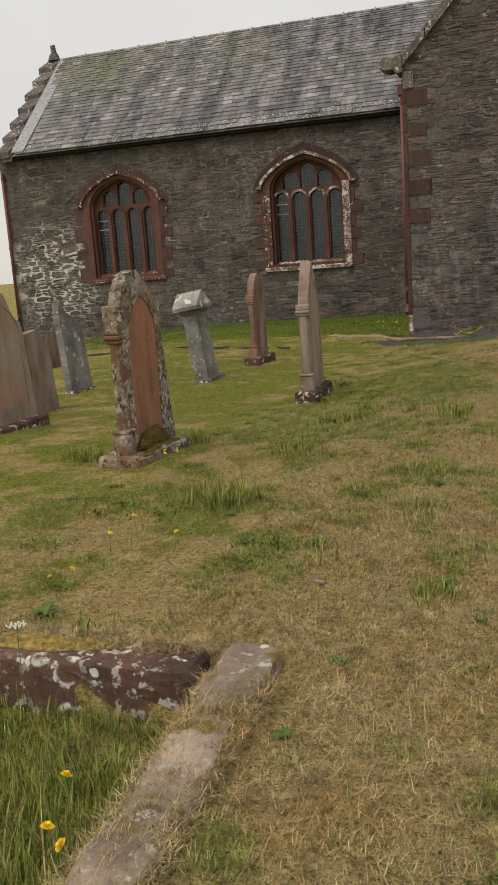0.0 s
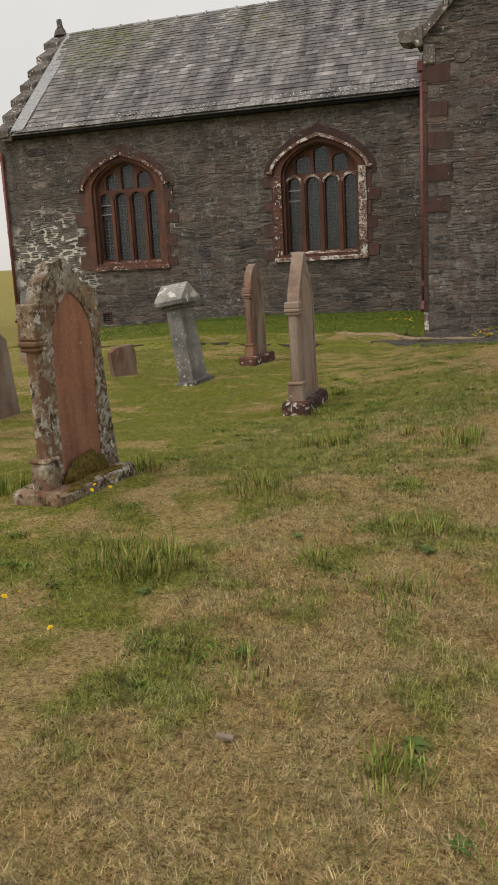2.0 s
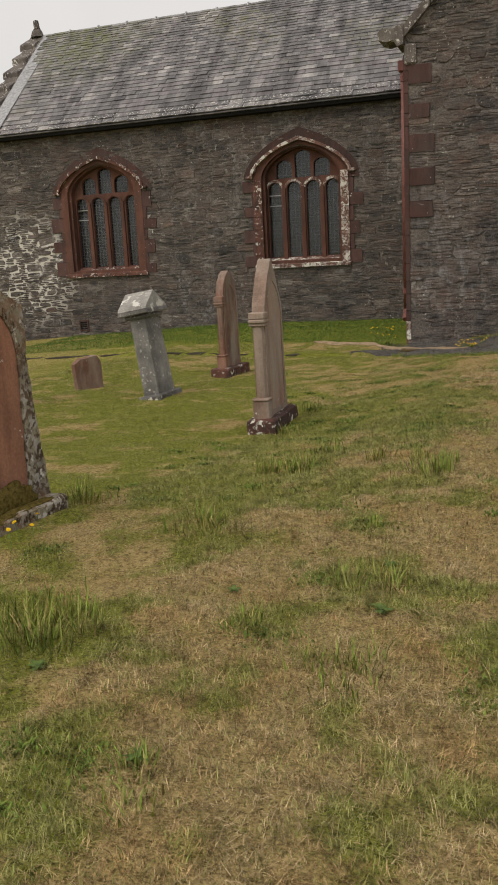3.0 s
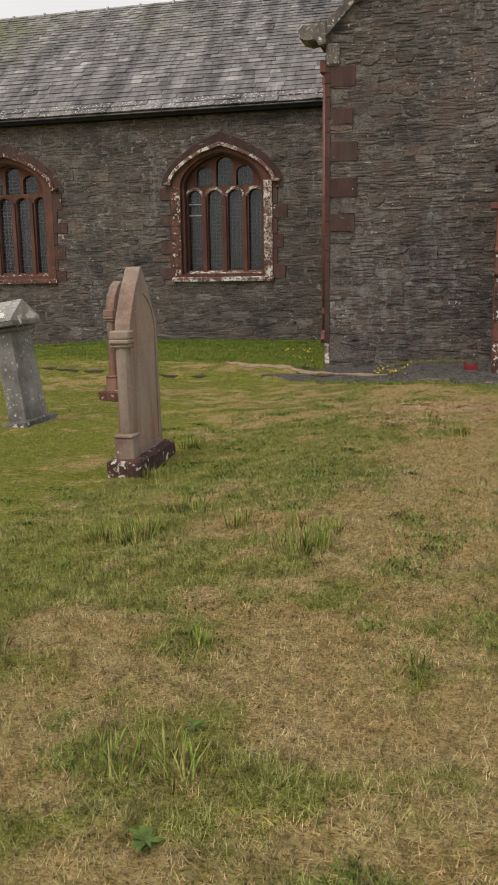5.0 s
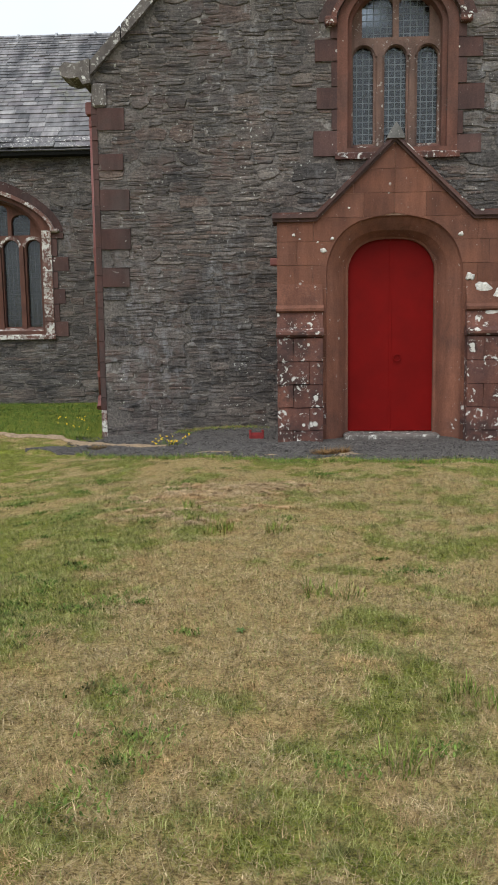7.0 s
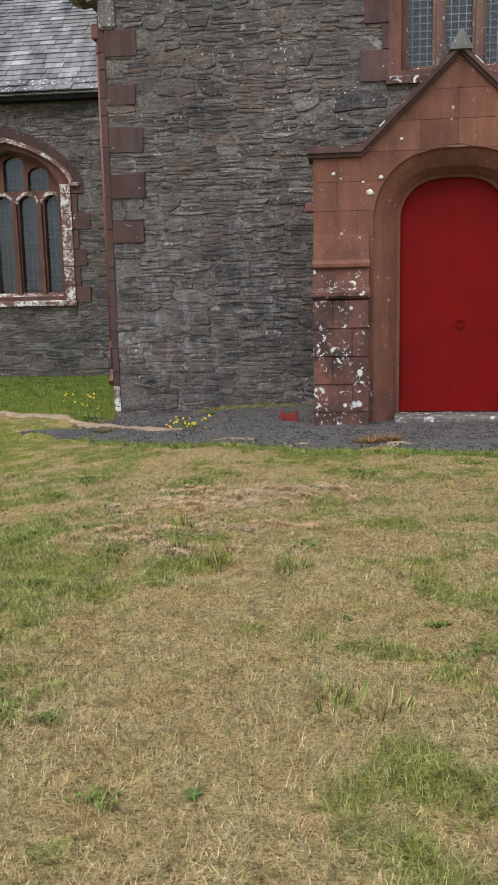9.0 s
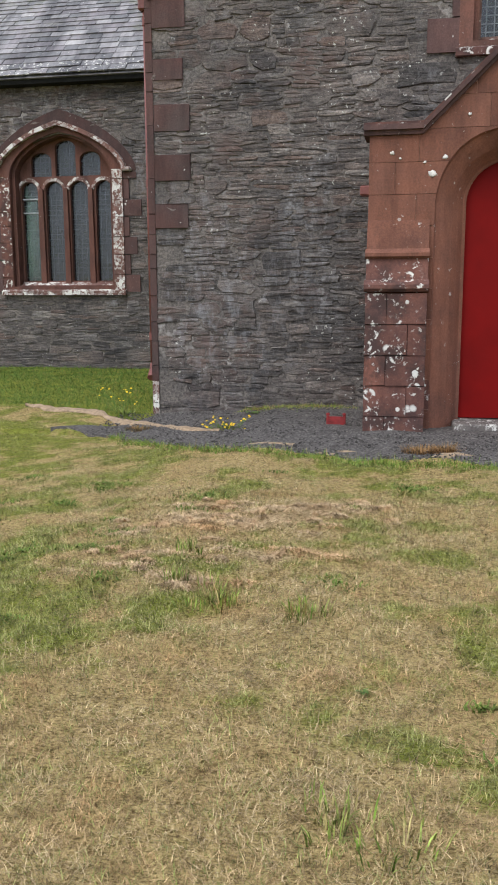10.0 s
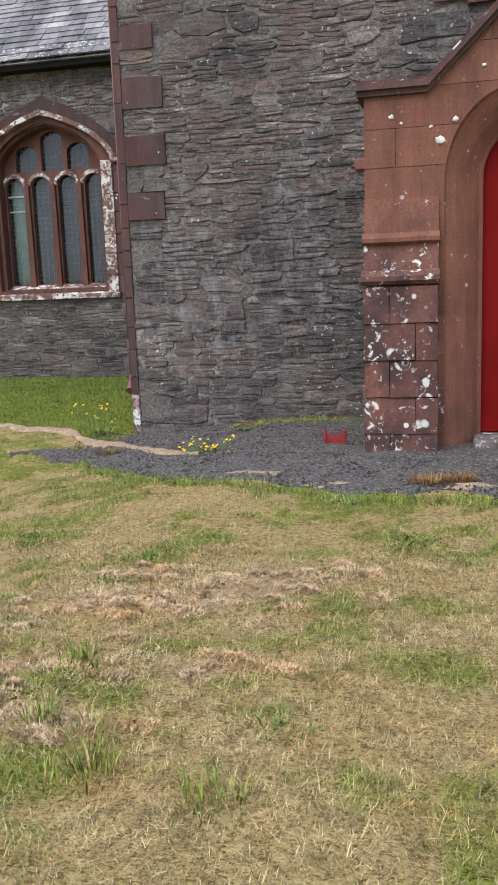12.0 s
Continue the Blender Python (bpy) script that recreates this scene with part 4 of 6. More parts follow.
part("door_reveal", hollow_chamfer([(-0.003, 0.832, 2.06, 2.735), (0.04, 0.815, 2.06, 2.715), (0.09, 0.745, 2.07, 2.65), (0.16, 0.67, 2.09, 2.58), (0.24, 0.61, 2.1, 2.54), (0.31, 0.57, 2.1, 2.51), (0.33, 0.54, 2.1, 2.49), (0.5, 0.54, 2.1, 2.49)]), SAND, porch, "hollow-chamfered reveal of the door arch")
part("side_wall", box(L, L + 0.3, 0.34, TR_Y, -0.3, SHOULDER), SAND, porch)
part("side_wall", box(R - 0.3, R, 0.34, TR_Y, -0.3, SHOULDER), SAND, porch)
for s in (-1, 1):
    p = [(PORCH + s * 1.43, SHOULDER - 0.02), (PORCH + s * 0.95, SHOULDER + 0.03), (PORCH, PEAK + 0.02), (PORCH, PEAK - 0.1), (PORCH + s * 0.95, SHOULDER - 0.09), (PORCH + s * 1.43, SHOULDER - 0.1)]
    part("porch_roof", plate(p, [], 0.3, TR_Y), SAND_LICHEN, porch)


def gable_top(x):
    d = abs(x - PORCH)
    return SHOULDER if d > 0.95 else SHOULDER + (PEAK - SHOULDER) * (1 - d / 0.95)


rp = random.Random(21)
course_h = 0.282
for c in range(13):
    z0, z1 = -0.1 + c * course_h, -0.1 + (c + 1) * course_h
    if z0 > PEAK:
        break
    top_half = 1.43 if z1 <= SHOULDER + 0.01 else 0.95 * (PEAK - z0) / (PEAK - SHOULDER)
    for s in (-1, 1):
        cuts = [1.43, 1.0 if c < 7 else rp.uniform(0.95, 1.2), 0.0] if z0 < 2.5 else [1.43, rp.uniform(0.9, 1.05), rp.uniform(0.3, 0.5), 0.0]
        for a, b in zip(cuts, cuts[1:]):
            pts = []
            for i in range(7):
                zz = z0 + 0.002 + (z1 - z0 - 0.004) * i / 6
                lim = 1.43 if zz < SHOULDER else 0.95 * max(0, PEAK - zz) / (PEAK - SHOULDER)
                pts.append((min(a - 0.002, lim), max(b + 0.002, arch_half(*ARCH_O[:3], zz, 0.0)), zz))
            pts = [p for p in pts if p[0] > p[1] + 0.005]
            if len(pts) < 2:
                continue
            loop = [(PORCH + s * p[1], p[2]) for p in pts] + [(PORCH + s * p[0], p[2]) for p in pts[::-1]]
            clean = [loop[0]]
            for p in loop[1:]:
                if (Vector(p) - Vector(clean[-1])).length > 0.004:
                    clean.append(p)
            low = z0 < 0.35
            part("ashlar_block", plate(clean, [], 0.0 - rp.uniform(0, 0.004), 0.03), SAND_LICHEN if low and rp.random() < 0.4 else SAND, porch)

# coping moulding on shoulders and gable
def coping_run(pts, y0, y1, lo, hi, name, mat):
    for (xa, za), (xb, zb) in zip(pts, pts[1:]):
        part(name, plate([(xa, za + lo), (xb, zb + lo), (xb, zb + hi), (xa, za + hi)], [], y0, y1), mat, porch)


run = [(L - 0.05, SHOULDER), (PORCH - 0.95, SHOULDER), (PORCH, PEAK), (PORCH + 0.95, SHOULDER), (R + 0.05, SHOULDER)]
coping_run(run, -0.07, 0.4, 0.015, 0.062, "coping", SAND_DARK)
coping_run(run, -0.035, 0.38, -0.025, 0.015, "coping_roll", SAND_DARK)
coping_run(run, -0.045, 0.36, 0.062, 0.085, "coping_top", SAND_LICHEN)
part("apex_stone", plate([(PORCH - 0.11, PEAK + 0.0), (PORCH - 0.07, PEAK + 0.09), (PORCH, PEAK + 0.19), (PORCH + 0.07, PEAK + 0.09), (PORCH + 0.11, PEAK + 0.0)], [], -0.09, 0.42), STONE_GREY, porch, "pale grey apex stone")
for bx, bz, k in ((-0.86, 2.33, 0.036), (-0.75, 2.47, 0.024), (0.92, 1.99, 0.05), (1.08, 1.84, 0.1), (1.28, 1.76, 0.09), (1.16, 1.56, 0.08), (0.8, 2.5, 0.03), (-1.22, 2.52, 0.02), (-1.15, 2.47, 0.012), (-0.93, 2.43, 0.014), (-0.55, 2.83, 0.016)):
    face = -0.004 if bz > 1.93 or bx < 0.87 else -0.085 + (bz - 1.67) * 0.296 if bz > 1.67 else -0.105
    crust = bmesh.new()
    bmesh.ops.create_icosphere(crust, subdivisions=2, radius=1)
    for v in crust.verts:
        q = 1 + 0.75 * noise.noise(v.co * 2.2 + Vector((bx * 7, bz * 5, 0)))
        v.co = Vector((PORCH + bx + v.co.x * k * q, face + v.co.y * 0.008, bz + v.co.z * k * q * 0.85))
    part("lichen_patch", crust, WHITE_LICHEN, porch, "round crust of white lichen", smooth=True)
part("bracket", box(L - 0.09, L + 0.01, 0.14, 0.3, 2.17, 2.26, 0.012), PIPE_RED, porch, "small red-painted bracket")


def buttress(x0, x1):
    root = thing("buttress", pose(0, 0, 0), "stepped red sandstone buttress crusted with white lichen", "buttress", kind="structure")
    z = -0.15
    split = 0.35
    while z < 1.25:
        h = min(0.284, 1.28 - z)
        cut = x0 + (x1 - x0) * split
        block(root, SAND_LICHEN, x0, cut - 0.001, -0.19, 0.02, z + 0.001, z + h - 0.001)
        block(root, SAND_LICHEN, cut + 0.001, x1, -0.19, 0.02, z + 0.001, z + h - 0.001)
        z, split = z + h, 1.05 - split
    part("string_course", slab_x([(0.01, 1.28), (-0.19, 1.28), (-0.225, 1.31), (-0.225, 1.345), (-0.16, 1.39), (0.01, 1.39)], x0 - 0.012, x1 + 0.012), SAND_LICHEN, root)
    part("weathering", slab_x([(0.01, 1.39), (-0.15, 1.39), (-0.1, 1.58), (0.01, 1.58)], x0, x1), SAND_LICHEN, root)
    part("string_course", slab_x([(0.01, 1.58), (-0.11, 1.58), (-0.14, 1.6), (-0.14, 1.63), (-0.09, 1.67), (0.01, 1.67)], x0 - 0.01, x1 + 0.01), SAND, root)
    part("weathering", slab_x([(0.01, 1.67), (-0.085, 1.67), (-0.008, 1.93), (0.01, 1.93)], x0, x1), SAND, root)


buttress(L, L + 0.56)
buttress(R - 0.56, R)

door = thing("double_door", pose(PORCH, 0.4, 0.0), "closed red-painted double door with a low arched head", "door")
for s in (-1, 1):
    xs = [s * (0.003 + 0.556 * i / 10) for i in range(11)]
    top = [(x, 2.12 + 0.37 * max(0.0, 1 - (abs(x) / 0.565) ** 2.9) ** 0.55) for x in xs]
    leaf = part("leaf", plate([(xs[0], 0.06), *top, (xs[-1], 0.06)], [], 0.0, 0.05), DOOR_RED, door)
part("cover_strip", box(-0.018, 0.018, -0.006, 0.0, 0.06, 2.47, 0.003), DOOR_RED, door)
ring = tube([(0.09 + 0.045 * math.cos(a), -0.02, 1.0 + 0.045 * math.sin(a)) for a in (2 * math.pi * i / 14 for i in range(15))], 0.007, 6)
part("handle", ring, DOOR_RED, leaf, "small red-painted ring handle")
tagged(part("threshold", box(PORCH - 0.6, PORCH + 0.6, 0.02, 0.55, -0.2, 0.05, 0.015), SKEW), "worn grey stone threshold under the door", "threshold", kind="structure")

# ---- turf edge beside the nave ----
ev, ef = [], []
for i, x in enumerate(np.arange(-12.0, -5.7, 0.1)):
    y = float(lawn_edge(x)) + 0.02 * math.sin(x * 9)
    zb = gz(x, y - 0.05)
    ev += [(x, y - 0.03, zb - 0.03), (x, y - 0.02, zb + 0.035), (x, y + 0.06, zb + 0.045)]
    if i:
        a = 3 * (i - 1)
        ef += [(a, a + 3, a + 4, a + 1), (a + 1, a + 4, a + 5, a + 2)]
tagged(part("turf_edge", (ev, [], ef), DARK_EARTH), "dark cut turf edge between lawn and long grass", "turf edge", kind="structure")

# ---- gravel apron ----
xs = np.concatenate([np.linspace(-4.9, -4.2, 9), np.linspace(-4.1, 4.5, 62)])
gv, gf = [], []
NS = 14
for i, x in enumerate(xs):
    y_lo = float(lawn_edge(x)) + 0.06 * math.sin(x * 5.1) + 0.04 * math.sin(x * 13)
    y_hi = TR_Y + 0.02 if x > TR_L else min(0.95, y_lo + 0.7 * max(0.06, (x + 4.9) / 0.8))
    for j in range(NS):
        y = y_lo + (y_hi - y_lo) * j / (NS - 1)
        dip = 0.022 if 0 < j else -0.03
        gv.append((x, y, gz(x, y) + dip + 0.012 * (value_noise(np.array([x * 6]), np.array([y * 6]))[0] - 0.5)))
    if i:
        for j in range(NS - 1):
            a = (i - 1) * NS + j
            gf.append((a, a + NS, a + NS + 1, a + 1))
tagged(part("gravel", (gv, [], gf), GRAVEL, smooth=True), "dark grey gravel path along the church wall", "gravel path", kind="structure")

# ---- headstones ----
def weathered(loop, amp, seed, step=0.035):
    """An outline cut into short pieces whose corners are worn in and out."""
    out = []
    for (xa, za), (xb, zb) in zip(loop, loop[1:] + loop[:1]):
        n = max(1, round(math.hypot(xb - xa, zb - za) / step))
        for i in range(n):
            x, z = xa + (xb - xa) * i / n, za + (zb - za) * i / n
            d = noise.noise_vector(Vector((x * 9 + seed, z * 9, seed))) * amp + noise.noise_vector(Vector((x * 30, z * 30, seed))) * amp * 0.5
            out.append((x + d.x, z + (d.y if z > 0.15 else 0)))
    return out


def headstone(x, y, twist, lean, back, profile, thick, plinth, body, panel, label, inscription=0, depth=0.014, sink=0.03, fit=(0.68, 0.16), worn=0.006, shaft=None):
    """An upright grave marker whose face looks along +x: worn outline, sunk panel, end shaft with mouldings, and plinth."""
    m = pose(x, y, gz(x, y) - sink, 0, lean, 0) @ pose(0, 0, 0, back, 0, 90 + twist)
    root = thing("headstone", m, label, "headstone")
    w, t, h = plinth
    if h:
        bm = box(-w / 2, w / 2, -t / 2, t / 2, -0.12, h, 0.02)
        bmesh.ops.subdivide_edges(bm, edges=bm.edges[:], cuts=3, use_grid_fill=True)
        for v in bm.verts:
            v.co += 0.014 * noise.noise_vector(v.co * 6 + Vector((x, y, 0))) + 0.006 * noise.noise_vector(v.co * 25)
        part("plinth", bm, STONE_CRUST if body is STONE_CRUST else SAND_LICHEN, root)
    lo = h - 0.01
    seed = abs(x) * 3 + abs(y)
    outline = weathered([(u, lo + z) for u, z in profile], worn, seed)
    if panel is None:
        part("slab", plate(outline, [], -thick / 2, thick / 2), body, root)
        return root
    us = [u for u, _ in profile]
    span, top = (max(us) - min(us)) / 2, max(z for _, z in profile)
    inner = weathered(opening(0.02, span * fit[0], lo + fit[1], lo + top * 0.66, lo + top * 0.86, 7, 0.35), worn * 0.7, seed + 4)
    part("surround", plate(outline, [inner], -thick / 2, -thick / 2 + depth), body, root)
    part("slab", plate([(u * 0.998, z) for u, z in outline], [], -thick / 2 + depth, thick / 2), body, root)
    face = part("inscribed_panel", plate([(u * 0.995, z) for u, z in inner], [], -thick / 2 + depth - 0.006, -thick / 2 + depth + 0.004), panel, root, "smoother panel with worn lettering")
    r = random.Random(int(abs(x * 100)))
    for i in range(inscription):
        z = lo + top * 0.72 - i * 0.055
        a, b = -span * r.uniform(0.35, 0.55), span * r.uniform(0.35, 0.55)
        part("worn_line", box(a, b, -thick / 2 + depth - 0.008, -thick / 2 + depth - 0.005, z, z + 0.012), panel, face)
    if shaft:
        tall, wide, out = shaft
        e = min(us)
        bm = tube([(e, 0, lo), (e, 0, lo + 0.05), (e, 0, lo + tall * 0.5), (e, 0, lo + tall)], [wide, wide * 0.86, wide * 0.82, wide * 0.86], 8)
        part("end_shaft", bm, body, root, "engaged end shaft under a moulded cap")
        for z0, z1, k in ((tall, tall + 0.03, 1.05), (tall + 0.03, tall + 0.065, 1.3), (tall + 0.065, tall + out, 1.1), (0.0, 0.17, 1.2), (0.17, 0.2, 1.35)):
            part("moulding", box(e - wide * k, e + wide * k * 0.9, -thick / 2 - wide * k * 0.25, thick / 2 + wide * k * 0.25, lo + z0, lo + z1, 0.01), body, root)
    return root


tall_stone = headstone(-4.79, -9.76, -5, 0.4, 0, [(-0.3, 0), (-0.29, 1.1), (-0.26, 1.18), (-0.22, 1.27), (-0.12, 1.34), (0.0, 1.36), (0.1, 1.28), (0.2, 1.2), (0.31, 1.15), (0.32, 0.98), (0.31, 0.86), (0.34, 0.5), (0.4, 0.18), (0.42, 0)], 0.1, (0.86, 0.36, 0.12), STONE_CRUST, STONE_RED, "tall red sandstone headstone with crusted lichened border and mossy base", 0, fit=(0.58, 0.03), worn=0.017, shaft=(0.84, 0.055, 0.28))


def moss_cushion(parent, cx, cy, cz, rx, ry, rz, seed, material=MOSS, label="dark cushion of brown moss"):
    bm = bmesh.new()
    bmesh.ops.create_icosphere(bm, subdivisions=4, radius=1)
    for v in bm.verts:
        k = 1 + 0.3 * noise.noise(v.co * 2.3 + Vector((seed, 0, 0))) + 0.14 * noise.noise(v.co * 7) + 0.06 * noise.noise(v.co * 19)
        v.co = Vector((cx + v.co.x * rx * k, cy + v.co.y * ry * k, cz + v.co.z * rz * k))
    part("moss", bm, material, parent, label, smooth=True)


moss_cushion(tall_stone, 0.02, -0.07, 0.13, 0.22, 0.035, 0.13, 1)
moss_cushion(tall_stone, 0.05, -0.13, 0.11, 0.3, 0.05, 0.025, 5)
moss_cushion(tall_stone, -0.2, -0.145, 0.1, 0.18, 0.035, 0.02, 9)

headstone(-4.36, -5.87, 2, -0.6, 0, [(-0.32, 0), (-0.32, 0.92), (-0.3, 1.04), (-0.22, 1.2), (-0.12, 1.34), (-0.03, 1.45), (0.0, 1.47), (0.04, 1.43), (0.12, 1.32), (0.2, 1.2), (0.27, 1.08), (0.31, 1.05), (0.32, 0.9), (0.31, 0.36), (0.34, 0.16), (0.35, 0)], 0.12, (0.86, 0.28, 0.17), STONE_BUFF, STONE_PINK, "pointed buff and red sandstone headstone on a stone plinth", 12, fit=(0.74, 0.06), worn=0.01, shaft=(0.86, 0.062, 0.13))
headstone(-6.26, -1.84, 0, -0.5, 0, [(-0.29, 0), (-0.28, 0.92), (-0.3, 1.02), (-0.24, 1.2), (-0.12, 1.33), (0.0, 1.38), (0.14, 1.31), (0.25, 1.17), (0.3, 0.95), (0.29, 0.3), (0.31, 0)], 0.11, (0.86, 0.3, 0.16), STONE_BROWN, STONE_BROWN, "red sandstone headstone with a pale arched edge", 5, fit=(0.74, 0.14), worn=0.008, shaft=(0.88, 0.052, 0.15))
headstone(-6.97, -8.4, 0, -2.0, 0, [(-0.56, 0), (-0.5, 0.95), (-0.42, 1.05), (-0.3, 1.3), (0.0, 1.42), (0.2, 1.28), (0.28, 1.12), (0.34, 1.05), (0.42, 1.0), (0.45, 0.9), (0.5, 0)], 0.15, (1.2, 0.34, 0.1), STONE_BUFF, STONE_PINK, "broad weathered red and grey headstone with a shouldered top", 6, worn=0.012)
headstone(-7.62, -6.72, 0, -2.0, 0, [(-0.4, 0), (-0.36, 0.8), (-0.2, 1.0), (0.1, 1.05), (0.32, 0.85), (0.4, 0)], 0.13, (0.5, 0.2, 0), STONE_BROWN, None, "dark brown sandstone headstone with a rounded top", worn=0.012)
headstone(-8.1, -4.8, 0, -4.5, 0, [(-0.3, 0), (-0.29, 1.16), (-0.24, 1.3), (-0.17, 1.26), (-0.1, 1.12), (0.06, 1.06), (0.22, 0.98), (0.28, 0.8), (0.31, 0)], 0.1, (0.7, 0.26, 0.04), STONE_GREY, None, "grey leaning headstone with a broken sloping top", worn=0.014)
headstone(-11.0, -0.7, 4, -3, 0, [(-0.42, 0), (-0.42, 0.6), (-0.3, 0.72), (0.3, 0.7), (0.42, 0.6), (0.42, 0)], 0.14, (0.5, 0.2, 0), STONE_BROWN, None, "low plain red sandstone headstone", worn=0.01)
headstone(-7.82, -3.3, -38, -3, 4, [(-0.19, 0), (-0.2, 0.4), (-0.1, 0.46), (0.14, 0.48), (0.18, 0.4), (0.19, 0)], 0.12, (0.5, 0.2, 0), STONE_BROWN, None, "small red sandstone stump of a headstone", worn=0.01)

# grey leaning pillar with a gabled cap
ob_m = pose(-6.38, -4.08, gz(-6.38, -4.08) - 0.02, 0, -9.5, 0) @ pose(0, 0, 0, 1, 0, 90)
pillar = thing("grave_pillar", ob_m, "leaning grey stone grave pillar with a gabled cap and lichen", "headstone")


def chipped(bm, amp):
    bmesh.ops.subdivide_edges(bm, edges=bm.edges[:], cuts=4, use_grid_fill=True)
    for v in bm.verts:
        v.co += amp * noise.noise_vector(v.co * 8) + amp * 0.5 * noise.noise_vector(v.co * 25)
    return bm


part("base", chipped(box(-0.34, 0.34, -0.15, 0.15, -0.1, 0.07, 0.02), 0.01), STONE_GREY, pillar)
part("shaft", chipped(plate([(-0.24, 0.06), (-0.2, 1.02), (0.2, 1.02), (0.24, 0.06)], [], -0.1, 0.1), 0.004), STONE_GREY, pillar)
part("neck", box(-0.25, 0.25, -0.15, 0.15, 1.0, 1.05, 0.02), STONE_GREY, pillar)
part("cap", box(-0.3, 0.3, -0.2, 0.2, 1.05, 1.11, 0.012), STONE_GREY, pillar)
gable_cap = plate([(-0.3, 1.11), (-0.28, 1.14), (0.0, 1.32), (0.28, 1.14), (0.3, 1.11)], [], -0.19, 0.19)
part("cap_gable", gable_cap, SAND_GREYED, pillar, "pale lichened gabled top")

# ---- sunken kerbed grave plot ----
plot = thing("grave_kerb", pose(0, 0, 0), "lichened red sandstone kerb round a sunken grave plot", "grave kerb")


def kerb_stone(x0, x1, y0, y1, z0, z1, material, label=""):
    bm = bmesh.new()
    bmesh.ops.create_cube(bm, size=2)
    bmesh.ops.subdivide_edges(bm, edges=bm.edges[:], cuts=11, use_grid_fill=True)
    c, h = Vector(((x0 + x1) / 2, (y0 + y1) / 2, (z0 + z1) / 2)), Vector(((x1 - x0) / 2, (y1 - y0) / 2, (z1 - z0) / 2))
    for v in bm.verts:
        d = v.co.copy()
        worn = 1 - 0.05 * (sum(abs(k) ** 8 for k in d) - 1)
        p = c + Vector((d.x * h.x * worn, d.y * h.y * worn, d.z * h.z * worn))
        v.co = p + 0.02 * noise.noise_vector(p * 3.5) + 0.012 * noise.noise_vector(p * 13) + 0.006 * noise.noise_vector(p * 40)
    part("kerb_stone", bm, material, plot, label)


kerb_stone(-4.8, -3.93, -13.29, -13.06, -0.35, 0.055, SAND_MOSS)
kerb_stone(-3.92, -3.02, -13.29, -13.05, -0.35, 0.05, SAND_MOSS, "red kerb stone with round white lichen")
kerb_stone(-2.96, -2.76, -13.5, -13.03, -0.3, 0.06, KERB_MOSS, "grey worn corner kerb stone")
kerb_stone(-2.955, -2.76, -14.35, -13.505, -0.3, 0.055, KERB_MOSS)
kerb_stone(-2.955, -2.76, -15.45, -14.355, -0.3, 0.055, KERB_MOSS)
kerb_stone(-4.97, -4.77, -15.45, -13.05, -0.35, 0.04, SAND_MOSS)

for cx, cy, cz, rx, ry, rz, seed in ((-4.35, -13.13, 0.035, 0.46, 0.1, 0.035, 2), (-3.72, -13.13, 0.03, 0.36, 0.085, 0.03, 3), (-2.93, -13.68, 0.012, 0.045, 0.2, 0.022, 4), (-2.95, -14.2, 0.01, 0.03, 0.12, 0.018, 6), (-2.95, -14.7, 0.01, 0.03, 0.16, 0.018, 7)):
    moss_cushion(plot, cx, cy, cz, rx, ry, rz, seed, MOSS_GOLD, "golden moss along the kerb")

# ---- earth edging and worn patches beside the gravel ----
def patch(x, y, rx, ry, seed, name, material, label):
    r = random.Random(seed)
    vs, n = [], 22
    vs.append((x, y, gz(x, y) + 0.036))
    for i in range(n):
        a = 2 * math.pi * i / n
        k = 0.75 + 0.5 * r.random()
        px, py = x + rx * k * math.cos(a), y + ry * k * math.sin(a)
        vs.append((px, py, gz(px, py) + 0.006))
    fs = [(0, 1 + i, 1 + (i + 1) % n) for i in range(n)]
    tagged(part(name, (vs, [], fs), material, smooth=True), label, "bare earth", kind="structure")


vs, fs = [], []
for i, x in enumerate(np.arange(-5.9, -2.95, 0.05)):
    half = 0.02 + 0.24 * float(fbm(np.array([x]), np.array([2.0]), 2.4, 3)[0]) * min(1, (x + 5.95) / 1.2, (-2.9 - x) / 0.7)
    c = float(ribbon_y(x)) + 0.06 * math.sin(x * 6)
    for k, lift in ((-1.0, 0.005), (-0.5, 0.034), (0.4, 0.038), (1.0, 0.008)):
        y = c + k * half + 0.02 * math.sin(x * 31 + k * 5)
        vs.append((x, y, gz(x, y) + lift))
    if i:
        a = 4 * (i - 1)
        fs += [(a + k, a + 4 + k, a + 5 + k, a + 1 + k) for k in range(3)]
tagged(part("earth_strip", (vs, [], fs), EARTH, smooth=True), "pale worn earth strip between grass, gravel and lawn", "bare earth", kind="structure")
patch(-2.35, -0.98, 0.36, 0.1, 3, "earth_strip", EARTH, "pale worn earth strip beside the gravel")
patch(-1.62, -1.36, 0.3, 0.09, 4, "earth_strip", EARTH, "pale worn earth strip beside the gravel")
patch(-0.75, -1.4, 0.3, 0.1, 5, "earth_strip", EARTH, "pale worn earth strip beside the gravel")

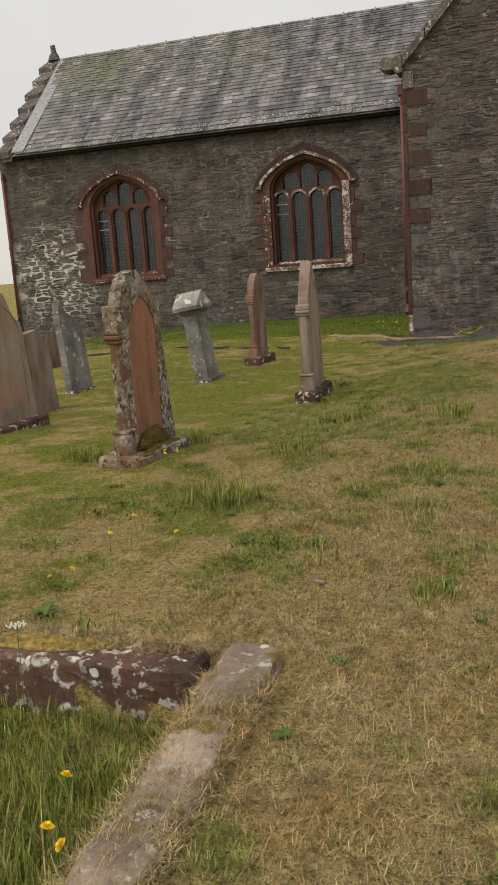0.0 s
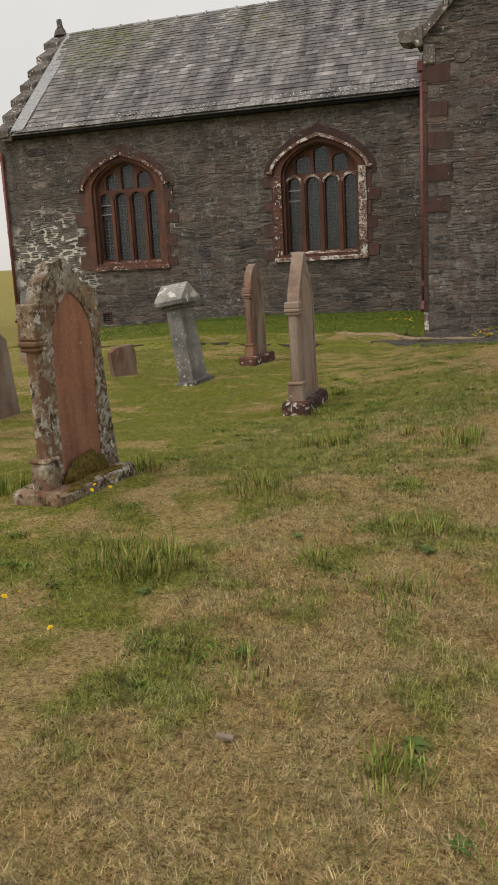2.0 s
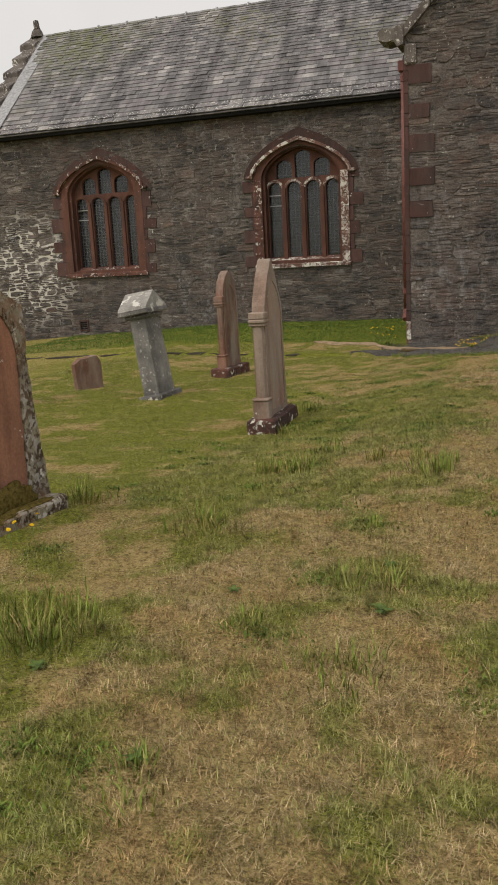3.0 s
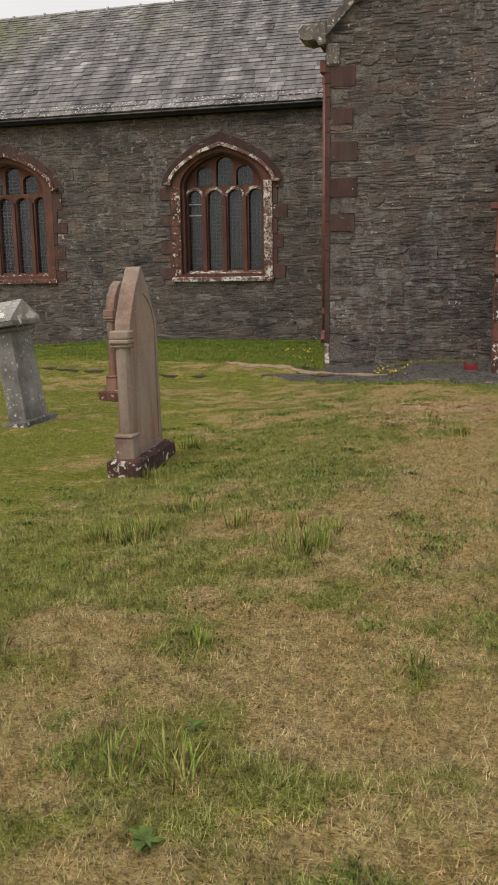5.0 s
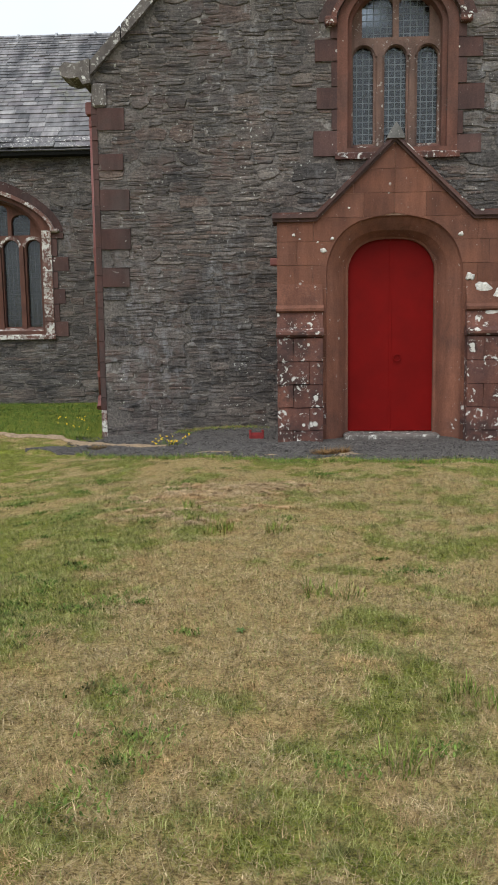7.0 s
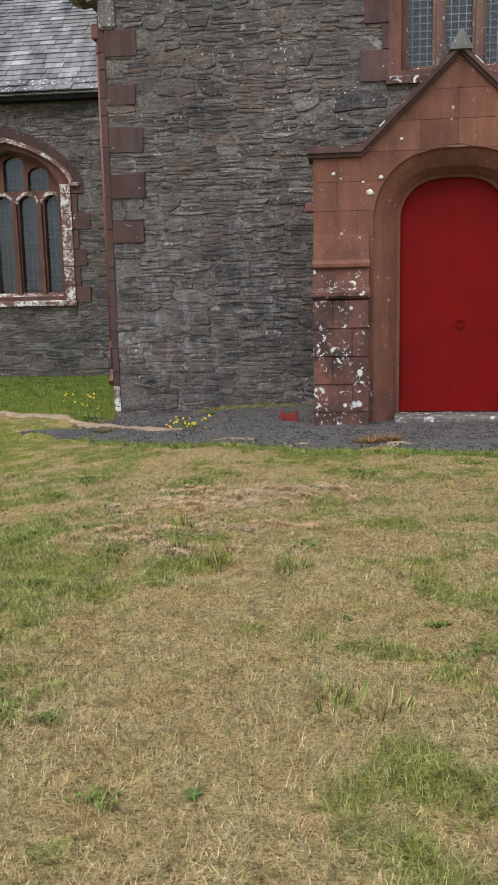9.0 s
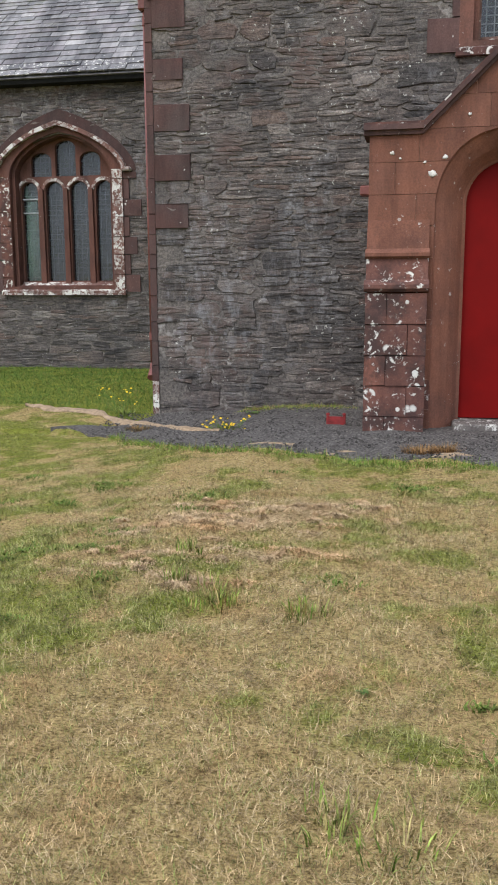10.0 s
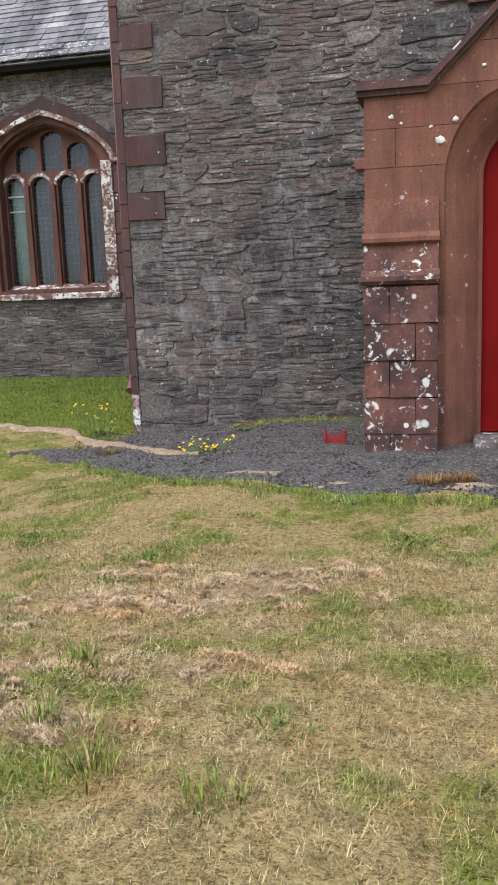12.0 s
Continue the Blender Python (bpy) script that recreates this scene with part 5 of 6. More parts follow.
# ---- iron boot scraper ----
scraper = thing("boot_scraper", pose(-1.86, 0.12, gz(-1.86, 0.12)), "small red-painted iron boot scraper set in the gravel", "boot scraper")
for s in (-1, 1):
    part("post", box(s * 0.08 - 0.014, s * 0.08 + 0.014, -0.014, 0.014, -0.1, 0.11, 0.005), SCRAPER_RED, scraper)
    part("knob", tube([(s * 0.08, 0, 0.105), (s * 0.08, 0, 0.115), (s * 0.08, 0, 0.13), (s * 0.08, 0, 0.137)], [0.008, 0.02, 0.018, 0.005], 8), SCRAPER_RED, scraper)
part("blade", box(-0.08, 0.08, -0.006, 0.006, 0.02, 0.1), SCRAPER_RED, scraper)

# ---- grass ----
def spike_mesh(name, x, y, z, length, width, tilt, heading, g, material):
    """Short straight blades, one triangle each."""
    n = len(x)
    dx, dy = np.cos(heading), np.sin(heading)
    sx, sy = -dy * width / 2, dx * width / 2
    v = np.empty((n, 3, 3), np.float32)
    v[:, 0] = np.stack([x - sx, y - sy, z - 0.004], -1)
    v[:, 1] = np.stack([x + sx, y + sy, z - 0.004], -1)
    v[:, 2] = np.stack([x + dx * length * np.sin(tilt), y + dy * length * np.sin(tilt), z + length * np.cos(tilt)], -1)
    me = bpy.data.meshes.new(name)
    me.vertices.add(3 * n)
    me.vertices.foreach_set("co", v.ravel())
    me.loops.add(3 * n)
    me.loops.foreach_set("vertex_index", np.arange(3 * n, dtype=np.int32))
    me.polygons.add(n)
    me.polygons.foreach_set("loop_start", np.arange(0, 3 * n, 3, dtype=np.int32))
    me.update(calc_edges=True)
    set_green(me, np.repeat(np.clip(g, 0, 1), 3))
    me.materials.append(material)
    return new(name, me)


def blade_mesh(name, x, y, z, length, width, tilt, heading, g, material, parent=None):
    """Bent tapering blades, three triangles each."""
    n = len(x)
    dx, dy = np.cos(heading), np.sin(heading)
    sx, sy = -dy * width / 2, dx * width / 2
    rise, run = length * np.cos(tilt), length * np.sin(tilt)
    mx, my, mz = x + dx * run * 0.45, y + dy * run * 0.45, z + rise * 0.62
    tx, ty, tz = x + dx * run, y + dy * run, z + rise
    v = np.empty((n, 5, 3), np.float32)
    v[:, 0] = np.stack([x - sx, y - sy, z - 0.006], -1)
    v[:, 1] = np.stack([x + sx, y + sy, z - 0.006], -1)
    v[:, 2] = np.stack([mx + sx * 0.8, my + sy * 0.8, mz], -1)
    v[:, 3] = np.stack([mx - sx * 0.8, my - sy * 0.8, mz], -1)
    v[:, 4] = np.stack([tx, ty, tz], -1)
    tri = (np.array([[0, 1, 2], [0, 2, 3], [3, 2, 4]])[None] + 5 * np.arange(n)[:, None, None]).reshape(-1)
    me = bpy.data.meshes.new(name)
    me.vertices.add(5 * n)
    me.vertices.foreach_set("co", v.ravel())
    me.loops.add(9 * n)
    me.loops.foreach_set("vertex_index", tri.astype(np.int32))
    me.polygons.add(3 * n)
    me.polygons.foreach_set("loop_start", np.arange(0, 9 * n, 3, dtype=np.int32))
    me.update(calc_edges=True)
    set_green(me, np.repeat(np.clip(g, 0, 1), 5))
    me.materials.append(material)
    ob = new(name, me)
    ob.parent = parent
    return ob


def open_ground(x, y):
    lawn = (y < lawn_edge(x)) | ((x < -4.3) & (y < 6.25))
    stones = ((abs(x + 4.76) < 0.17) & (abs(y + 9.74) < 0.43)) | ((abs(x + 4.36) < 0.16) & (abs(y + 5.74) < 0.53)) | ((abs(x + 6.26) < 0.16) & (abs(y + 1.84) < 0.47))
    kerbs = (x > -4.98) & (x < -2.74) & (y > -15.5) & (y < -13.03) & ~in_plot(x, y)
    return lawn & ~stones & ~kerbs


def scatter(n, x0, x1, y0, y1):
    x, y = rng.uniform(x0, x1, n), rng.uniform(y0, y1, n)
    keep = open_ground(x, y) & (rng.random(n) > 0.9 * bare(x, y))
    return x[keep], y[keep]


n = 15000
x, y = rng.uniform(-2.97, -2.72, n), rng.uniform(-15.4, -13.25, n)
back = rng.random(n) < 0.35
x, y = np.where(back, rng.uniform(-4.8, -3.05, n), x), np.where(back, rng.uniform(-13.16, -13.0, n), y)
kerb_grass = spike_mesh("kerb_straw", x, y, np.where(back, 0.05, 0.05) + 0 * x, rng.uniform(0.02, 0.07, n), rng.uniform(0.002, 0.004, n), rng.uniform(0.9, 1.6, n), rng.uniform(0, 6.28, n), (rng.random(n) < 0.15) * 0.9, BLADES)
tagged(kerb_grass, "straw and moss lying over the kerb stones", "straw", kind="stuff")

zones = [scatter(*z) for z in ((260000, -4.9, -0.9, -15.2, -11.0), (400000, -4.4, 0.3, -11.0, -6.0), (360000, -4.2, 0.8, -6.0, -0.1), (340000, -9.5, -4.2, -12.0, 1.7), (50000, -14.0, -4.2, 0.0, 6.2))]
x, y = np.concatenate([z[0] for z in zones]), np.concatenate([z[1] for z in zones])
inside = in_plot(x, y) | ((y > ribbon_y(x)) & (x < -4))
x, y = x[~inside], y[~inside]
n = len(x)
g0 = green(x, y)
pick = (rng.random(n) < 0.2 + 0.76 * ramp01(g0, 0.22, 0.78)).astype(float)
far = ramp01(y, -8, 4)
strip = (y > ribbon_y(x)) & (x < -4)
length = rng.gamma(5.0, 0.0052, n) * (0.75 + 0.45 * g0) * (1 + 0.6 * strip)
width = rng.uniform(0.0016, 0.0032, n) * (1 + 0.6 * far)
tilt = np.where(pick > 0.5, rng.uniform(0.6, 1.45, n), rng.uniform(0.9, 1.54, n))
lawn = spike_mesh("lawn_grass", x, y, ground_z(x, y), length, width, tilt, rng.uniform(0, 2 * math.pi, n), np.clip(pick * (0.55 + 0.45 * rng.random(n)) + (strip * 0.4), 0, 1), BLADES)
tagged(lawn, "short mown grass, part straw-dry and part green", "grass", kind="stuff")

# a denser coat of bent blades where the path runs close
zones = [scatter(*z) for z in ((130000, -3.4, -0.8, -14.2, -11.0), (190000, -3.5, 0.0, -11.0, -6.0), (100000, -3.2, 0.3, -6.0, -2.6))]
x, y = np.concatenate([z[0] for z in zones]), np.concatenate([z[1] for z in zones])
inside = in_plot(x, y)
x, y = x[~inside], y[~inside]
n = len(x)
g0 = green(x, y)
pick = (rng.random(n) < 0.27 + 0.7 * ramp01(g0, 0.25, 0.75)).astype(float)
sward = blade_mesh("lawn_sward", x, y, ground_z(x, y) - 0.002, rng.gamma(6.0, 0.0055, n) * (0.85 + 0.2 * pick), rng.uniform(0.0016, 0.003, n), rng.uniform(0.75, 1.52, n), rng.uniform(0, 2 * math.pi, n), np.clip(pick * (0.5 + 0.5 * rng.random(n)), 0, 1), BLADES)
tagged(sward, "tangled bent blades of straw and green grass", "grass", kind="stuff")

n = 130000
x, y = rng.uniform(-13.5, -4.2, n), rng.uniform(0.0, 6.25, n)
keep = (y > np.maximum(lawn_edge(x) + 0.03, ribbon_y(x) + 0.1 * rng.random(n))) & open_ground(x, y)
x, y = x[keep], y[keep]
n = len(x)
strip_grass = spike_mesh("strip_grass", x, y, ground_z(x, y), rng.gamma(5.0, 0.0085, n), rng.uniform(0.004, 0.007, n), rng.uniform(0.3, 1.3, n), rng.uniform(0, 6.28, n), np.where(rng.random(n) < 0.9, 1.0, 0.2), STRIP)
tagged(strip_grass, "lush bright green grass along the nave wall", "grass", kind="stuff")

# green fringe where the lawn meets the gravel
n = 9000
x = rng.uniform(-4.2, 2.0, n)
y = lawn_edge(x) + rng.normal(-0.03, 0.06, n)
fringe = spike_mesh("edge_grass", x, y, ground_z(x, y) + 0.005, rng.gamma(5, 0.009, n), rng.uniform(0.003, 0.006, n), rng.uniform(0.2, 1.2, n), rng.uniform(0, 6.28, n), (rng.random(n) < 0.8) * 1.0, LUSH)
tagged(fringe, "mossy green grass fringe along the gravel", "grass", kind="stuff")

# moss and small weeds along the foot of the wall
n = 5000
x, y = rng.uniform(-3.3, -1.62, n), TR_Y - np.abs(rng.normal(0.06, 0.16, n))
keep = fbm(x, y, 2.5, 3) > np.where(x < -2.3, 0.58, 0.5)
x, y = x[keep], y[keep]
n = len(x)
wall_moss = spike_mesh("wall_foot_moss", x, y, ground_z(x, y) + 0.02, rng.gamma(4, 0.008, n), rng.uniform(0.003, 0.007, n), rng.uniform(0.3, 1.4, n), rng.uniform(0, 6.28, n), (rng.random(n) < 0.55) * 0.9, LUSH)
tagged(wall_moss, "olive moss and weeds in the gravel at the wall foot", "moss", kind="stuff")

# loose cut straw lying on the lawn
n = 14000
x, y = rng.uniform(-4.6, 0.6, n), rng.uniform(-15.0, -1.6, n)
keep = open_ground(x, y) & ~in_plot(x, y) & (rng.random(n) < 1.1 - green(x, y))
x, y = x[keep], y[keep]
n = len(x)
straw = blade_mesh("mown_straw", x, y, ground_z(x, y) + 0.016, rng.uniform(0.03, 0.085, n), rng.uniform(0.0013, 0.0022, n), rng.uniform(1.35, 1.6, n), rng.uniform(0, 2 * math.pi, n), rng.uniform(0, 0.25, n), BLADES)
tagged(straw, "loose pale straw of mown grass on the lawn", "straw", kind="stuff")

# matted heaps of cut straw
m = 1500
cx, cy, cr = rng.uniform(-4.8, 0.4, m), rng.uniform(-14.8, -1.5, m), rng.uniform(0.05, 0.16, m)
for bx, by, br in BARE:
    cx, cy, cr = np.append(cx, bx + rng.normal(0, 0.12, 5)), np.append(cy, by + rng.normal(0, 0.08, 5)), np.append(cr, rng.uniform(0.05, 0.1, 5))
keep = open_ground(cx, cy) & ~in_plot(cx, cy) & ((green(cx, cy) < 0.45) | (np.arange(len(cx)) >= m))
cx, cy, cr = cx[keep], cy[keep], cr[keep]
each = 60
k = np.repeat(np.arange(len(cx)), each)
d, a = np.sqrt(rng.random(len(k))), rng.uniform(0, 6.28, len(k))
x, y = cx[k] + 1.3 * cr[k] * d * np.cos(a), cy[k] + cr[k] * d * np.sin(a)
lay = rng.uniform(0, 6.28, len(cx))[k] + rng.normal(0, 0.9, len(k))
heap = spike_mesh("straw_heaps", x, y, ground_z(x, y) + 0.01 + 0.03 * (1 - d * d) * rng.random(len(k)), rng.uniform(0.02, 0.06, len(k)), rng.uniform(0.0015, 0.003, len(k)), rng.uniform(1.2, 1.65, len(k)), lay, 0 * x, BLADES)
tagged(heap, "matted heaps of brown cut straw on the lawn", "straw", kind="stuff")

# low clover and weed leaves matted in the turf
m = 420
cx, cy, cr = rng.uniform(-4.8, 0.4, m), rng.uniform(-14.8, -1.8, m), rng.uniform(0.04, 0.17, m)
keep = open_ground(cx, cy) & ~in_plot(cx, cy) & (((green(cx, cy) > 0.55) & ((cy < -7) | (cx < -2.2))) | (rng.random(m) < 0.12))
cx, cy, cr = cx[keep], cy[keep], cr[keep]
k = np.repeat(np.arange(len(cx)), (30 + 700 * cr).astype(int))
d, a = rng.random(len(k)), rng.uniform(0, 6.28, len(k))
x, y = cx[k] + 1.5 * cr[k] * d * np.cos(a), cy[k] + cr[k] * d * np.sin(a)
clover = blade_mesh("clover", x, y, ground_z(x, y) + 0.012, rng.uniform(0.01, 0.03, len(k)), rng.uniform(0.004, 0.01, len(k)), rng.uniform(0.9, 1.55, len(k)), rng.uniform(0, 6.28, len(k)), rng.uniform(0.6, 1, len(k)), CLOVER)
tagged(clover, "low dark green clover and weeds in the turf", "clover", kind="stuff")

# pale crusts of dried moss raked up on the lawn
px = np.concatenate([bx + rng.normal(0, 0.17, 9) for bx, by, br in BARE])
py = np.concatenate([by + rng.normal(0, 0.1, 9) for bx, by, br in BARE])
pr = rng.uniform(0.02, 0.065, len(px))
k = np.repeat(np.arange(len(px)), 260)
d, a = np.sqrt(rng.random(len(k))), rng.uniform(0, 6.28, len(k))
wob = 0.7 + 0.6 * np.abs(np.sin(1.5 * a + 5 * px[k]))
x, y = px[k] + 1.5 * pr[k] * wob * d * np.cos(a), py[k] + pr[k] * wob * d * np.sin(a)
crust = spike_mesh("dried_moss", x, y, ground_z(x, y) + 0.006 + 0.013 * (1 - d ** 3), rng.uniform(0.008, 0.024, len(k)), rng.uniform(0.003, 0.006, len(k)), rng.uniform(0.9, 1.6, len(k)), rng.uniform(0, 6.28, len(k)), 0 * x, DRY_MOSS)
tagged(crust, "pale crusts of dried moss raked up on the lawn", "dry moss", kind="stuff")

# long grass in the sunken plot
n = 24000
x, y = rng.uniform(PLOT[0] + 0.02, PLOT[1] - 0.01, n), rng.uniform(PLOT[2] + 0.02, PLOT[3] - 0.01, n)
plot_grass = blade_mesh("plot_grass", x, y, ground_z(x, y), rng.gamma(6.0, 0.024, n) * (1 - 0.5 * ramp01(y, -14.3, -13.5)), rng.uniform(0.002, 0.0048, n), rng.uniform(0.1, 1.1, n), rng.uniform(0, 2 * math.pi, n), np.where(rng.random(n) < 0.84, 0.9, 0.1) * rng.uniform(0.6, 1, n), LUSH)
tagged(plot_grass, "long uncut green grass in the sunken grave plot", "grass", kind="stuff")


def tuft(x, y, r, n, tall, label="tuft of longer green grass in the lawn"):
    n = int(n * 0.6)
    cores = rng.uniform(-0.75, 0.75, (7, 2)) * r
    core = cores[rng.integers(0, 7, n)]
    d, a = 0.4 * r * np.sqrt(rng.random(n)), rng.uniform(0, 2 * math.pi, n)
    px, py = x + core[:, 0] + d * np.cos(a), y + core[:, 1] + d * np.sin(a)
    ob = blade_mesh("grass_tuft", px - x, py - y, ground_z(px, py) - gz(x, y), rng.uniform(0.3, 1.0, n) * tall, rng.uniform(0.004, 0.0075, n), rng.uniform(0.1, 1.0, n), a + rng.uniform(-1.3, 1.3, n), np.where(rng.random(n) < 0.8, rng.uniform(0.5, 1, n), 0.1), LUSH)
    ob.location = (x, y, gz(x, y))
    tagged(ob, label, "grass tuft", "tufts in the lawn", "stuff")


for tx, ty, r, n, tall in ((-3.84, -10.99, 0.26, 420, 0.2), (-3.66, -11.1, 0.18, 220, 0.16), (-3.55, -9.62, 0.2, 300, 0.14), (-2.56, -10.28, 0.16, 240, 0.13), (-2.55, -8.0, 0.17, 220, 0.13), (-3.55, -8.07, 0.24, 320, 0.12), (-2.52, -11.14, 0.2, 240, 0.1), (-2.97, -10.75, 0.1, 110, 0.09), (-2.3, -12.37, 0.13, 200, 0.12), (-2.9, -11.87, 0.16, 180, 0.08), (-2.57, -8.35, 0.2, 330, 0.16), (-3.54, -8.19, 0.2, 260, 0.16), (-3.43, -7.51, 0.18, 200, 0.13), (-2.94, -7.91, 0.1, 120, 0.14), (-2.69, -9.48, 0.1, 140, 0.1), (-1.95, -9.48, 0.1, 110, 0.07), (-3.65, -12.9, 0.12, 120, 0.12), (-1.14, -6.38, 0.16, 240, 0.09), (-1.45, -4.92, 0.13, 170, 0.1), (-1.9, -4.81, 0.17, 260, 0.1), (-2.12, -4.59, 0.08, 130, 0.09), (-2.16, -4.22, 0.08, 120, 0.1), (-0.68, -7.62, 0.12, 150, 0.1), (-0.98, -8.14, 0.1, 130, 0.1), (-4.5, -9.25, 0.2, 300, 0.16), (-4.15, -5.25, 0.12, 140, 0.14), (-4.1, -6.25, 0.14, 160, 0.12), (-5.3, -9.9, 0.26, 320, 0.16), (-2.82, -13.42, 0.07, 90, 0.09), (-3.3, -13.2, 0.05, 50, 0.14)):
    tuft(tx, ty, r, n, tall)


def dead_tuft(x, y, r, n, tall, g, label):
    d, a = r * np.sqrt(rng.random(n)), rng.uniform(0, 6.28, n)
    px, py = d * np.cos(a), 0.6 * d * np.sin(a)
    ob = blade_mesh("dry_tuft", px, py, ground_z(x + px, y + py) - gz(x, y) + 0.02, rng.uniform(0.3, 1, n) * tall, rng.uniform(0.003, 0.006, n), rng.uniform(0.3, 1.4, n), a, g * rng.random(n), DEAD)
    ob.location = (x, y, gz(x, y))
    tagged(ob, label, "grass tuft", kind="stuff")


dead_tuft(-1.02, -1.33, 0.17, 500, 0.09, 0.2, "rusty brown dead weed at the gravel edge")
dead_tuft(-0.84, -1.3, 0.1, 220, 0.11, 0.3, "rusty brown dead weed at the gravel edge")
dead_tuft(-3.98, 0.38, 0.15, 320, 0.07, 0.9, "dark dry weed in the earth strip")

# ---- broad-leaved weeds ----
def rosette(x, y, r, n, label="low green broad-leaved weed in the turf"):
    r, n = 0.62 * r, n + 8
    root = thing("weed", pose(x, y, gz(x, y), 0, 0, random.uniform(0, 360)), label, "weed", "weeds in the lawn")
    for i in range(n):
        a = 2 * math.pi * i / n + random.uniform(-0.3, 0.3)
        ln, wd, up = r * random.uniform(0.35, 1.0), r * random.uniform(0.1, 0.19), random.uniform(0.15, 1.1)
        vs, fs = [], []
        for k in range(5):
            s = k / 4
            w = wd * math.sin(math.pi * (0.12 + 0.86 * s)) * 1.1
            cx, cz = ln * s, ln * up * (s - 0.75 * s * s) + 0.004
            for t, dz in ((-1, 0.12), (0, 0.0), (1, 0.12)):
                px, py = cx, w * t
                vs.append((px * math.cos(a) - py * math.sin(a), px * math.sin(a) + py * math.cos(a), cz + abs(t) * dz * w + 0.006))
        for k in range(4):
            for j in range(2):
                q = 3 * k + j
                fs.append((q, q + 3, q + 4, q + 1))
        part("leaf", (vs, [], fs), LEAF, root, smooth=True)


for wx, wy, r, n in ((-2.45, -10.58, 0.1, 9), (-2.52, -10.02, 0.08, 8), (-2.56, -13.03, 0.09, 8), (-2.27, -12.17, 0.1, 9), (-3.56, -11.31, 0.1, 8), (-2.26, -12.25, 0.07, 7), (-2.95, -11.75, 0.08, 7), (-2.86, 1.05, 0.2, 11), (-3.92, -12.76, 0.13, 9), (-2.62, -13.55, 0.08, 8), (-3.1, -10.5, 0.07, 7), (-1.6, -6.9, 0.06, 7), (-3.64, -0.33, 0.12, 9), (-1.2, -5.6, 0.06, 6), (-2.1, -12.6, 0.07, 7), (-3.3, -14.3, 0.12, 9)):
    rosette(wx, wy, r, n)


# ---- yellow flowers ----
def head_mesh():
    bm = bmesh.new()
    r = random.Random(4)
    for ring, (n, ln, up) in enumerate(((13, 0.016, 0.15), (10, 0.011, 0.5), (7, 0.007, 1.2))):
        for i in range(n):
            a = 2 * math.pi * (i + 0.4 * ring) / n
            l2 = ln * r.uniform(0.85, 1.1)
            c, s = math.cos(a), math.sin(a)
            w = 0.0032
            z = 0.002 + 0.001 * ring
            p = [(0.001 * c + w * 0.4 * s, 0.001 * s - w * 0.4 * c, z), (l2 * c + w * s, l2 * s - w * c, z + l2 * up), (l2 * 1.12 * c, l2 * 1.12 * s, z + l2 * up), (l2 * c - w * s, l2 * s + w * c, z + l2 * up), (0.001 * c - w * 0.4 * s, 0.001 * s + w * 0.4 * c, z)]
            bm.faces.new([bm.verts.new(q) for q in p])
    me = bpy.data.meshes.new("flower_head")
    bm.to_mesh(me)
    bm.free()
    me.materials.append(YELLOW)
    return me


HEAD = head_mesh()


def flower(x, y, tall, size=1.0, name="yellow_flower", label="yellow dandelion-like flower on a thin stem"):
    root = thing(name, pose(x, y, gz(x, y)), label, "flower", "yellow flowers in the grass")
    lx, ly = random.uniform(-0.2, 0.2) * tall, random.uniform(-0.2, 0.2) * tall
    part("stem", tube([(0, 0, -0.01), (lx * 0.3, ly * 0.3, tall * 0.5), (lx, ly, tall)], 0.0016, 5), STEM, root)
    h = new("flower_head", HEAD)
    h.parent = root
    h.matrix_local = Matrix.LocRotScale((lx, ly, tall), Euler((random.uniform(0.1, 0.7), random.uniform(-0.4, 0.4), random.uniform(0, 6))), (size, size, size))


for fx, fy in ((-3.95, -12.6), (-3.91, -12.5), (-3.96, -11.72), (-3.93, -11.86), (-3.98, -11.6), (-3.66, -11.9), (-3.96, -12.04), (-4.5, -10.0), (-4.46, -9.86), (-4.41, -10.0), (-4.43, -10.18)):
    flower(fx, fy, random.uniform(0.08, 0.13), 0.8)
for fx, fy in ((-3.17, -13.92), (-3.11, -14.14), (-2.99, -14.14), (-3.14, -14.24)):
    flower(fx, fy, 0.2, 1.15)


def flower_clump(x, y, r, heads, tall, label):
    root = thing("flowering_weed", pose(x, y, gz(x, y)), label, "flowering weed")
    rr = random.Random(int(heads * 7))
    for i in range(heads):
        a, d = rr.uniform(0, 6.28), r * math.sqrt(rr.random())
        px, py, h = d * math.cos(a) * 1.4, d * math.sin(a), tall * rr.uniform(0.2, 1.0)
        part("stem", tube([(px * 0.4, py * 0.4, -0.01), (px * 0.7, py * 0.7, h * 0.6), (px, py, h)], 0.0018, 4), STEM, root)
        hd = new("flower_head", HEAD)
        hd.parent = root
        s = rr.uniform(0.5, 0.8)
        hd.matrix_local = Matrix.LocRotScale((px, py, h), Euler((rr.uniform(0.2, 0.9), rr.uniform(-0.4, 0.4), 0)), (s, s, s))
    n = 90
    d, a = r * rng.random(n), rng.uniform(0, 6.28, n)
    blade_mesh("leaves", d * np.cos(a), d * np.sin(a), 0 * d, rng.uniform(0.05, 0.12, n), rng.uniform(0.006, 0.012, n), rng.uniform(0.5, 1.3, n), a, rng.uniform(0.5, 1, n), LUSH, root)


flower_clump(-2.95, 0.1, 0.19, 30, 0.16, "clump of yellow flowers growing in the gravel")
flower_clump(-4.5, 1.35, 0.22, 15, 0.32, "loose clump of yellow flowers by the wall corner")

